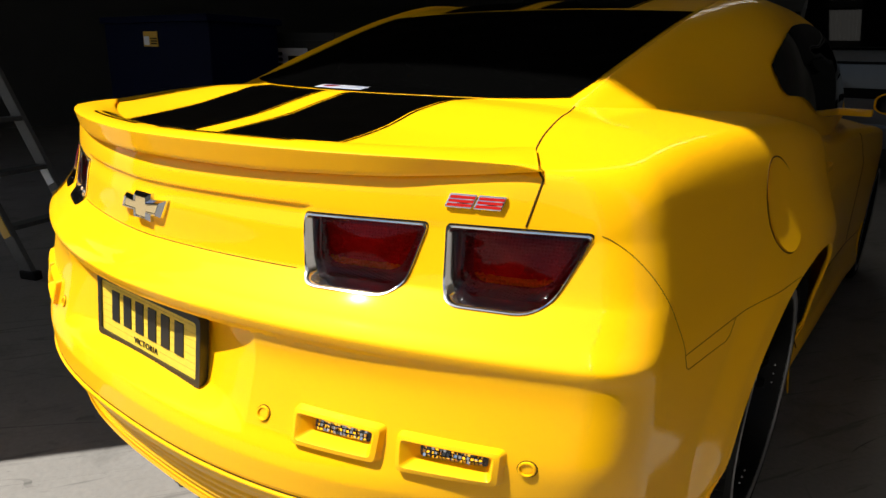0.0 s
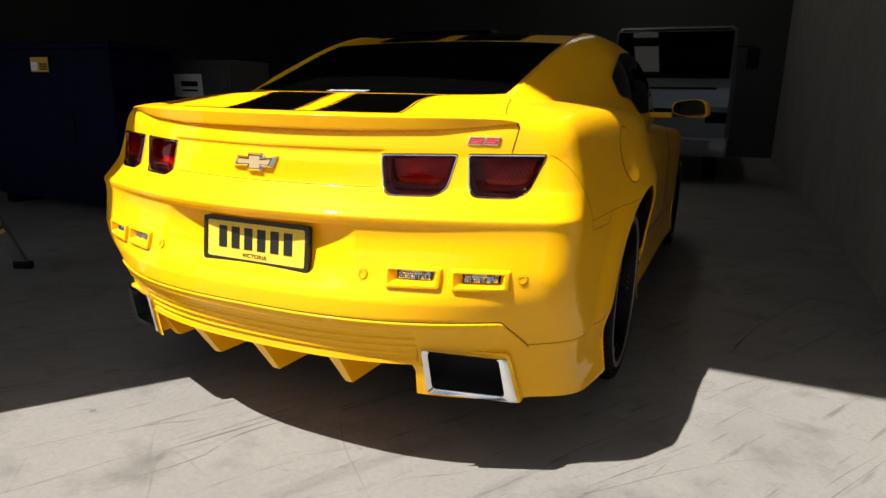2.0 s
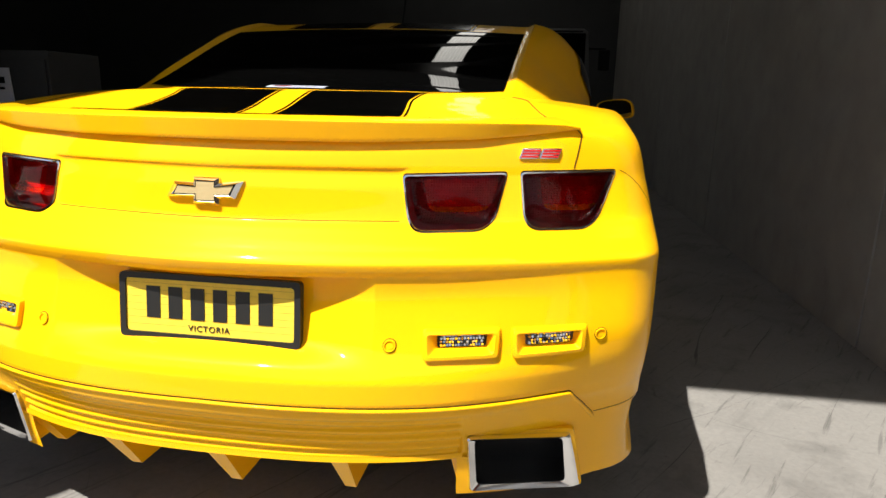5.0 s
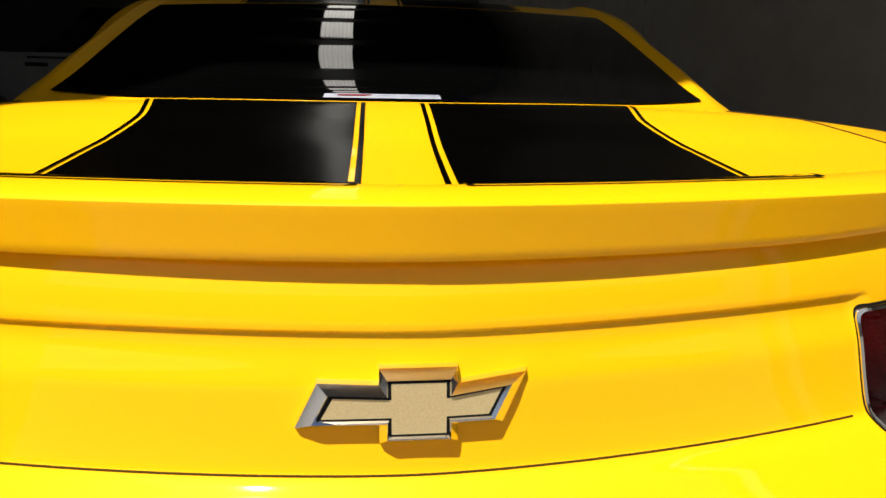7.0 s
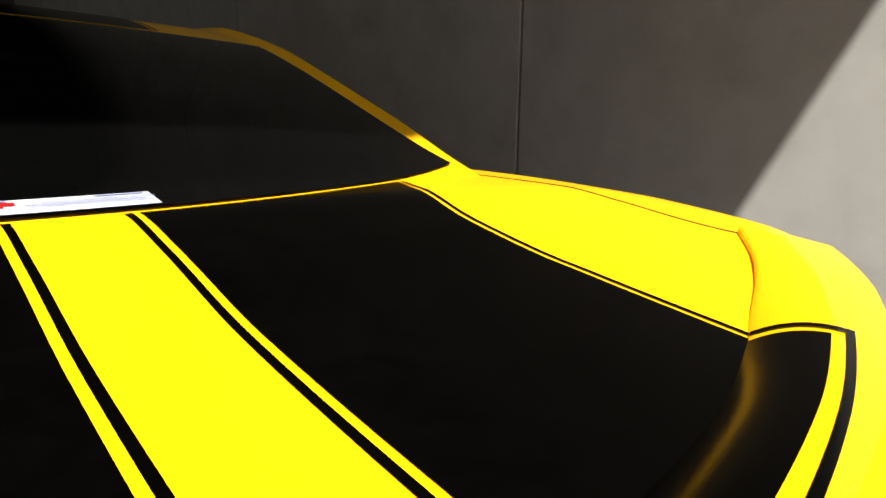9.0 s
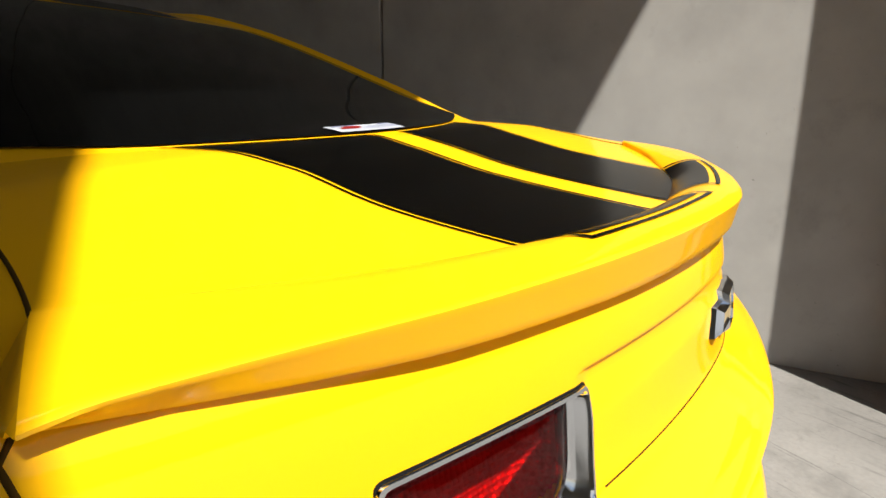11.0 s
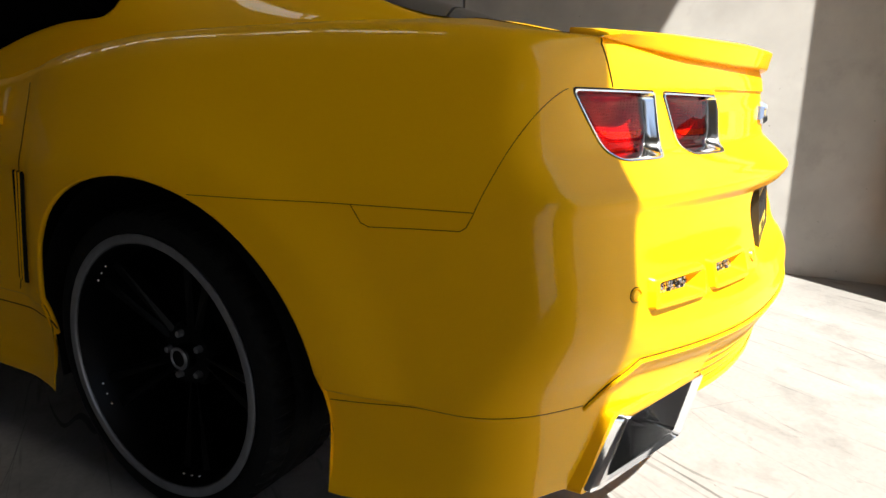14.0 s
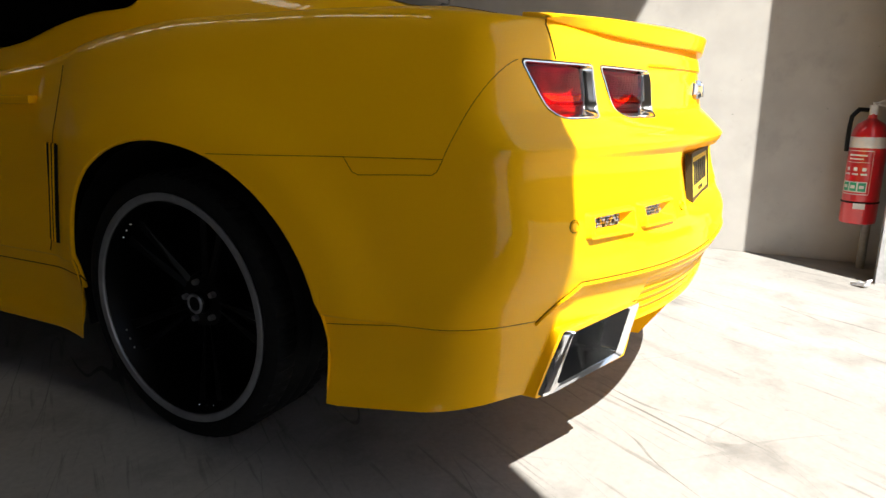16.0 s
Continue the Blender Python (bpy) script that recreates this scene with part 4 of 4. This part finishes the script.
# ---- building ----
DOOR_Y, JAMB_L, JAMB_R, HEAD_Z, ROOF_Z = -.76, -1.66, 1.74, 4.93, 6.0
floor = tagged(part("floor", box_bm((160, 160, .2), (0, 20, -.1)), CONCRETE), "worn grey concrete floor with tyre marks", "floor", kind="structure")
JOINTS = (-.76, 2.10, 5.1, 8.1, 11.1, 14.1)
wall_right = tagged(new("wall_right"), "grey precast concrete panel wall", "wall", kind="structure")
for a, b in zip(JOINTS, JOINTS[1:]):
    part("panel", box_bm((.18, b - a - .018, 6.2), (2.327, (a + b) / 2, 3.1), .004), WALL, wall_right)
part("joint_backing", box_bm((.05, 15, 6.2), (2.36, 6.7, 3.1)), material("joint_sealant", (0.16, 0.155, 0.15), 0.8), wall_right)
wall_front = tagged(new("wall_front"), "grey precast front wall around a tall roller door opening, with an added unseen opening for fill light", "wall", kind="structure")
part("pier", box_bm((2.42 - JAMB_R, .22, 6.2), ((2.42 + JAMB_R) / 2, DOOR_Y - .13, 3.1), .004), WALL, wall_front)
# invented second opening, out of view, that lets fill light onto the left flank
FILL_OPENING_L, FILL_OPENING_R, FILL_OPENING_Z = -8.2, -2.95, 2.4
part("pier", box_bm((JAMB_L - FILL_OPENING_R, .21, 6.2), ((JAMB_L + FILL_OPENING_R) / 2, DOOR_Y - .125, 3.1), .004), WALL, wall_front)
part("pier", box_bm((FILL_OPENING_L + 11.2, .22, 6.2), ((FILL_OPENING_L - 11.2) / 2, DOOR_Y - .13, 3.1), .004), WALL, wall_front)
part("lintel", box_bm((FILL_OPENING_R - FILL_OPENING_L, .22, 6.2 - FILL_OPENING_Z), ((FILL_OPENING_R + FILL_OPENING_L) / 2, DOOR_Y - .13, (6.2 + FILL_OPENING_Z) / 2), .004), WALL, wall_front)
part("lintel", box_bm((JAMB_R - JAMB_L, .22, 6.2 - HEAD_Z), ((JAMB_R + JAMB_L) / 2, DOOR_Y - .13, (6.2 + HEAD_Z) / 2), .004), WALL, wall_front)
# added yard sheet, out of view, laid over the floor slab outside
tagged(part("yard", box_bm((120, 58, .1), (0, -30.05, -.046)), YARD_DARK), "added unseen grey ground outside the roller door, darkened to dim reflections", "yard", kind="structure")
# invented wall behind the camera; its dark colour keeps the paint's reflections dark
ADDED_WALL = material("added_wall_dark", (0.13, 0.125, 0.115), 0.85, vary=0.2, scale=0.8)
tagged(part("wall_added", box_bm((60, .3, 4.2), (0, -19, 2.1)), ADDED_WALL), "added unseen wall across the yard that darkens reflections in the car", "wall", kind="structure")
GUIDE = material("galvanised_steel", (0.45, 0.45, 0.46), 0.45, metal=0.7, vary=0.15, scale=12, bump=0.05)
for x, name in ((JAMB_R, 1), (JAMB_L, -1)):
    guide = tagged(new("door_guide"), "galvanised steel roller door guide on the door jamb", "door guide", kind="structure")
    x += .055 * name
    for dx, dy, w, d in ((.0, .0, .006, .10), (.035 * name, -.048, .07, .006), (.035 * name, .048, .07, .006), (-.012 * name, .052, .03, .004)):
        part("guide_flange", box_bm((w, d, HEAD_Z), (x + dx, DOOR_Y + .068 + dy, HEAD_Z / 2)), GUIDE, guide)
    # solid dark bar that paints the shade inside the guide's channel
    part("guide_painted_shade", box_bm((.02, .05, HEAD_Z), (x + .03 * name, DOOR_Y + .068, HEAD_Z / 2)), DARK, guide)
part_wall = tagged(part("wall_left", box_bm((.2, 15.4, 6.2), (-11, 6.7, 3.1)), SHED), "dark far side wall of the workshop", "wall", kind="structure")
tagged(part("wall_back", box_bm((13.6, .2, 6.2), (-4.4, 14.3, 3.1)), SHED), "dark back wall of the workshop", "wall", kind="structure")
SKY_X0, SKY_X1, SKY_Y0 = -1.02, -.14, 2.6
bm = box_bm((2.75 - SKY_X1, 15.2, .1), ((2.75 + SKY_X1) / 2 - .3, 6.7, ROOF_Z + .2))
box_bm((SKY_X0 + 11.1, 15.2, .1), ((SKY_X0 - 11.1) / 2, 6.7, ROOF_Z + .2), bm=bm)
box_bm((SKY_X1 - SKY_X0 + .1, SKY_Y0 + .9, .1), ((SKY_X0 + SKY_X1) / 2, (SKY_Y0 - .9) / 2, ROOF_Z + .27), bm=bm)
for k in range(12):
    box_bm((13, .07, .2), (-4.4, .3 + k * 1.25, ROOF_Z + .02), bm=bm)
ceiling_mesh = bpy.data.meshes.new("ceiling")
bm.to_mesh(ceiling_mesh)
bm.free()
ceiling_mesh.materials.append(SHED)
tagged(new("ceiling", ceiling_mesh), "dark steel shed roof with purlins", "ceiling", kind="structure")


def daylight_panel():
    m = bpy.data.materials.new("translucent_sheet")
    m.use_nodes = True
    n, l = m.node_tree.nodes, m.node_tree.links
    b = n["Principled BSDF"]
    b.inputs["Base Color"].default_value = (.6, .62, .6, 1)
    b.inputs["Emission Color"].default_value = (1, .96, .88, 1)
    b.inputs["Emission Strength"].default_value = SHEET_GLOW
    return m


SHEET_GLOW = 1.0
xs = np.linspace(SKY_X0 - .02, SKY_X1 + .02, 40)
sheet = [(x, y, ROOF_Z + .22 + .012 * math.sin(x * 2 * np.pi / .076)) for x in xs for y in (SKY_Y0, 14.25)]
tagged(mesh_object("skylight", sheet, grid_faces(40, 2), daylight_panel()), "translucent corrugated roof sheet glowing with daylight", "skylight", kind="structure")

# ---- fire extinguisher on the door guide ----
def fire_extinguisher():
    thing = tagged(new("fire_extinguisher"), "red fire extinguisher with a white band hung beside the roller door", "fire extinguisher")
    thing.location = (2.04, -.545, .27)
    thing.scale = (1.10, 1.10, 1.30)
    red = material("extinguisher_red", (0.52, 0.012, 0.018), 0.28, coat=0.6, vary=0.05, scale=20)
    white = material("extinguisher_white", (0.62, 0.6, 0.58), 0.45, vary=0.05, scale=30)
    green = material("extinguisher_green", (0.02, 0.28, 0.14), 0.45)
    def turned(profile):
        v, f = lathe(profile, 48)
        return [(p[2], p[1], p[0]) for p in v], [tuple(reversed(q)) for q in f]
    r = .079
    v, f = turned([(.0, .004), (r - .012, .0), (r - .003, .004), (r, .014), (r, .36), (r - .006, .385), (r - .022, .41), (r - .05, .425), (.02, .432), (.018, .45)])
    body = mesh_object("cylinder", v, [tuple(reversed(q)) for q in f], red, thing)
    v, f = turned([(r + .0006, .315), (r + .001, .316), (r + .001, .358), (r + .0006, .359)])
    mesh_object("white_band", v, [tuple(reversed(q)) for q in f], white, thing)
    v, f = turned([(r + .001, .088), (r + .003, .09), (r + .003, .094), (r + .001, .096)])
    mesh_object("strap", v, f, DARK, thing)

    def decal(name, a0, a1, z0, z1, mat, lift=.0012):
        a = np.radians(np.linspace(a0, a1, 12))
        vs = [((r + lift) * math.cos(t), (r + lift) * math.sin(t), z) for t in a for z in (z0, z1)]
        return mesh_object(name, vs, grid_faces(12, 2), mat, thing)
    # the label faces the room: towards the back left
    c = 148
    decal("label_border", c - 46, c + 48, .125, .128, white)
    decal("label_border", c - 46, c + 48, .302, .305, white)
    for a, z0, z1 in ((c - 46, .125, .305), (c + 47, .125, .305)):
        decal("label_border", a, a + 1.2, z0, z1, white)
    decal("pictogram_panel", c - 44, c + 40, .135, .178, white)
    for k in range(3):
        decal("pictogram", c - 40 + k * 27, c - 17 + k * 27, .139, .174, green, .0018)
        decal("text_bar", c - 36 + k * 27, c - 22 + k * 27, .150, .163, white, .0022)
        decal("text_bar", c - 38 + k * 27, c - 18 + k * 27, .205, .212, white)
        decal("text_bar", c - 34 + k * 27, c - 22 + k * 27, .222, .236, white)
    decal("text_bar", c - 36, c + 36, .256, .258, white)
    decal("text_bar", c - 30, c + 20, .268, .273, white)
    decal("text_bar", c - 30, c + 30, .282, .289, white)
    decal("date_label", c + 8, c + 44, .066, .090, white, .002)
    part("valve", box_bm((.035, .035, .04), (0, 0, .465), .006), GUIDE, thing)
    part("carry_handle", box_bm((.022, .13, .006), (-.01, -.055, .478), .002, turn=Matrix.Rotation(.25, 4, "X")), GUIDE, thing)
    part("squeeze_lever", box_bm((.022, .14, .006), (-.01, -.06, .510), .002, turn=Matrix.Rotation(-.35, 4, "X")), GUIDE, thing)
    skin_tube("hose", [(.0, .02, .465), (-.03, .06, .468), (-.05, .088, .44), (-.045, .092, .38), (-.03, .09, .30)], .010, DARK, thing)
    part("bracket", box_bm((.05, .08, .03), (.02, -.10, .40)), GUIDE, thing)


fire_extinguisher()
pipe = tagged(new("drain_pipe"), "grey plastic pipe rising from the floor beside the jamb", "pipe")
pipe.location = (2.12, -.60, 0)
v, f = lathe([(.0, 0), (.022, 0), (.022, .30), (.030, .30), (.030, .34), (.022, .34), (.022, .62), (.0, .62)], 24)
mesh_object("pipe_run", [(p[2], p[1], p[0]) for p in v], [tuple(q) for q in f], material("pipe_plastic", (0.17, 0.16, 0.145), 0.5, vary=0.15, scale=20), pipe)
clip = tagged(new("floor_bracket"), "small bent galvanised bracket lying on the floor by the jamb", "bracket")
clip.matrix_basis = pose(1.675, -.578, 0, 0, 0, 50)
CLIP_WHITE = material("clip_zinc", (0.55, 0.56, 0.60), 0.4, metal=0.2, vary=0.2, scale=60)
part("bracket_plate", box_bm((.075, .042, .004), (.015, 0, .010), .001, turn=Matrix.Rotation(.16, 4, "Y")), CLIP_WHITE, clip)
part("bracket_tab", box_bm((.005, .042, .040), (-.022, 0, .026), .001, turn=Matrix.Rotation(-.4, 4, "Y")), CLIP_WHITE, clip)
part("bracket_lip", box_bm((.075, .004, .018), (.015, .020, .015), .001, turn=Matrix.Rotation(.16, 4, "Y")), CLIP_WHITE, clip)
part("bolt", box_bm((.014, .014, .016), (.02, -.004, .018), .003), GUIDE, clip)

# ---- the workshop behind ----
# white of the truck and parked car, darkened to carry the workshop's shade
SHADED_WHITE = material("white_paint_with_shade", (0.11, 0.112, 0.115), 0.4, coat=0.5, vary=0.06, scale=4)
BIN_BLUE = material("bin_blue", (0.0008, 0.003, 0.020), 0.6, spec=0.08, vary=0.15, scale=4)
SIGN_YELLOW = material("sign_yellow", (0.60, 0.36, 0.04), 0.5)


def truck():
    thing = tagged(new("truck"), "small white cab-over truck facing the door", "truck")
    thing.location = (.43, 8.5, 0)
    thing.scale = (1, 1, .952)
    w = .88
    prof = [(0, .55), (0, 1.35), (.03, 1.52), (.245, 2.24), (.29, 2.31), (.40, 2.345), (1.5, 2.345), (1.55, 2.2), (1.55, .55)]
    v = []
    for sx, inset in ((-1, 0), (-1, .06), (1, .06), (1, 0)):
        v += [(sx * (w - (.05 if z > 1.6 else 0) - inset), y + (.05 if not inset and y < 1 else 0), z - (.04 if not inset and z > 2.3 else 0)) for y, z in prof]
    n = len(prof)
    f = [tuple(range(n - 1, -1, -1)), tuple(range(3 * n, 4 * n))] + [(c * n + i, c * n + (i + 1) % n, (c + 1) * n + (i + 1) % n, (c + 1) * n + i) for c in range(3) for i in range(n)]
    mesh_object("cab", v, f, SHADED_WHITE, thing, sharp=25)
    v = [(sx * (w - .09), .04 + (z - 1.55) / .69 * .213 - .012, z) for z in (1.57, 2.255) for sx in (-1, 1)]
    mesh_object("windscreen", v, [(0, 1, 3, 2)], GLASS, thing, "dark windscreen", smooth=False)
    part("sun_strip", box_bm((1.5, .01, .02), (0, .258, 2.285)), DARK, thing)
    part("bumper", box_bm((1.74, .14, .28), (0, -.03, .56), .03), SHADED_WHITE, thing)
    part("grille", box_bm((.90, .02, .12), (0, -.012, 1.06), .006), DARK, thing)
    for sx in (-1, 1):
        part("headlight", box_bm((.28, .03, .16), (sx * .68, -.012, 1.00), .02), GLASS, thing, "dark glass headlight")
        part("indicator", box_bm((.28, .03, .05), (sx * .68, -.012, 1.13), .01), SHADED_WHITE, thing)
        part("wiper", box_bm((.5, .01, .015), (sx * .25, .01, 1.60)), DARK, thing)
        part("mirror", box_bm((.16, .06, .30), (sx * 1.06, .1, 1.85), .02), DARK, thing)
        part("mirror_arm", box_bm((.24, .025, .025), (sx * .96, .14, 2.02)), DARK, thing)
        v, f = lathe([(.0, -.1), (.30, -.1), (.36, -.08), (.36, .08), (.30, .1), (.0, .1)], 32)
        mesh_object("wheel", [(p[0] + sx * .66, p[1] + .75, p[2] + .36) for p in v], f, RUBBER, thing)
    part("vent_bar", box_bm((1.3, .012, .03), (0, -.006, 1.42), .004), DARK, thing)
    part("tray", box_bm((1.7, 3.2, .12), (0, 3.2, .95)), GUIDE, thing)


truck()


def raised_car():
    thing = tagged(new("parked_car"), "white car with dark glass standing further back in the workshop", "car")
    thing.matrix_basis = pose(-3.05, 5.1, 0, 0, 0, 8)
    lower = [(0, 1.50), (-.02, 1.30), (.05, 1.18), (.22, 1.05), (.36, 1.03), (.40, 1.16), (.52, 1.27), (.70, 1.30), (.88, 1.27), (1.0, 1.16), (1.04, .98), (2.9, .98), (3.0, 1.2), (3.1, 1.25), (3.1, 1.48), (2.2, 1.52), (.20, 1.49)]
    n = len(lower)
    v = [(x, y, z) for y in (0, 1.6) for x, z in lower]
    f = [tuple(range(n)), tuple(range(2 * n - 1, n - 1, -1))] + [(i, n + i, n + (i + 1) % n, (i + 1) % n) for i in range(n)]
    mesh_object("lower_body", v, f, SHADED_WHITE, thing, smooth=False)
    part("side_strip", box_bm((2.2, .01, .015), (1.4, -.008, 1.455)), DARK, thing)
    part("badge_bar", box_bm((.16, .008, .03), (.36, -.008, 1.40)), DARK, thing)
    upper = [(.30, 1.48), (.75, 1.86), (1.9, 1.88), (2.5, 1.50)]
    v = [(x, y, z) for y in (.10, 1.5) for x, z in upper]
    mesh_object("cabin", v, [(0, 1, 2, 3), (7, 6, 5, 4), (0, 4, 5, 1), (1, 5, 6, 2), (2, 6, 7, 3)], GLASS, thing, smooth=False)
    for wx in (.70, 2.5):
        for wy in (.12, 1.48):
            v, f = lathe([(.0, -.1), (.22, -.1), (.30, -.08), (.30, .08), (.22, .1), (.0, .1)], 32)
            mesh_object("wheel", [(p[1] + wx, p[0] + wy, p[2] + .95) for p in v], f, RUBBER, thing)
    for px in (.1, 2.9):
        part("hoist_leg", box_bm((.12, .12, 1.0), (px + .45 * (1 if px < 1 else -1), .8, .5)), SHED, thing)


raised_car()


def waste_bin():
    thing = tagged(new("waste_bin"), "large dark blue steel bin with a warning sticker", "bin")
    thing.location = (-4.60, 2.62, 0)
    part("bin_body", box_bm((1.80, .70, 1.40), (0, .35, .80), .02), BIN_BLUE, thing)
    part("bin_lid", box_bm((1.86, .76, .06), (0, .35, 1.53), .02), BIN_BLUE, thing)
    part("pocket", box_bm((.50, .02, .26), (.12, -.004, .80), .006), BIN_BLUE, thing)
    part("sticker", box_bm((.24, .006, .13), (-.02, -.008, 1.36)), SIGN_YELLOW, thing)
    part("sticker_panel", box_bm((.09, .004, .075), (-.085, -.013, 1.345)), LABEL_WHITE, thing)
    for k in range(3):
        part("text_bar", box_bm((.10, .004, .012), (.04, -.013, 1.32 + k * .022)), DARK, thing)
    for sx in (-.8, .8):
        part("foot", box_bm((.12, .6, .10), (sx, .35, .05)), DARK, thing)


waste_bin()


def notice():
    cabinet = tagged(new("cabinet"), "dark steel cabinet against the workshop clutter", "cabinet")
    cabinet.location = (-3.83, 3.62, 0)
    part("cabinet_body", box_bm((1.1, .6, 1.46), (0, .3, .73), .01), SHED, cabinet)
    for k in range(2):
        part("cabinet_door", box_bm((.52, .02, 1.3), (-.27 + k * .54, -.012, .74), .006), SHED, cabinet)
    board = tagged(new("notice_board"), "white printed board leaning on the cabinet front", "sign")
    board.matrix_basis = pose(-3.90, 3.575, 1.18, 4, 0, 0)
    part("board_panel", box_bm((.60, .012, .28), (0, 0, 0), .003), LABEL_WHITE, board)
    for x, z, w, h in ((-.16, .085, .20, .028), (-.16, .035, .20, .028), (-.16, -.015, .20, .028), (.14, .045, .22, .05), (.14, -.02, .20, .02), (-.05, -.10, .42, .03)):
        part("text_bar", box_bm((w, .004, h), (x, -.008, z)), DARK, board)


notice()


def step_ladder():
    thing = tagged(new("step_ladder"), "aluminium step ladder with yellow stickers standing on the floor", "ladder")
    thing.matrix_basis = pose(-2.83, 1.13, 0, 0, 0, 22)
    # aluminium with the dark workshop's shade put into its colour
    alu = material("ladder_aluminium_with_shade", (0.09, 0.09, 0.09), 0.6, metal=0.3, vary=0.1, scale=15)
    lean = math.atan2(.85, 1.8)
    length = math.hypot(.85, 1.8)
    for y in (0, -.42):
        for sx, x0 in ((1, 0), (-1, -1.7)):
            mid = (x0 - sx * .425, y, .9)
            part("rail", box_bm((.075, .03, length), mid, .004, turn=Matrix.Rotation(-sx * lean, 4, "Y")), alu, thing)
            part("rubber_foot", box_bm((.11, .05, .05), (x0 - sx * .01, y, .025), .01), DARK, thing)
        part("sticker", box_bm((.055, .004, .20), (-.153, y - .0175, .325), turn=Matrix.Rotation(-lean, 4, "Y")), SIGN_YELLOW, thing)
        part("sticker", box_bm((.055, .004, .10), (-.236, y - .0175, .50), turn=Matrix.Rotation(-lean, 4, "Y")), LABEL_WHITE, thing)
    for k in range(6):
        z = .28 + k * .28
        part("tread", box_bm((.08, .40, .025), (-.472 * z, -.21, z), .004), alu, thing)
    part("top_cap", box_bm((.16, .48, .05), (-.85, -.21, 1.80), .01), DARK, thing)


step_ladder()
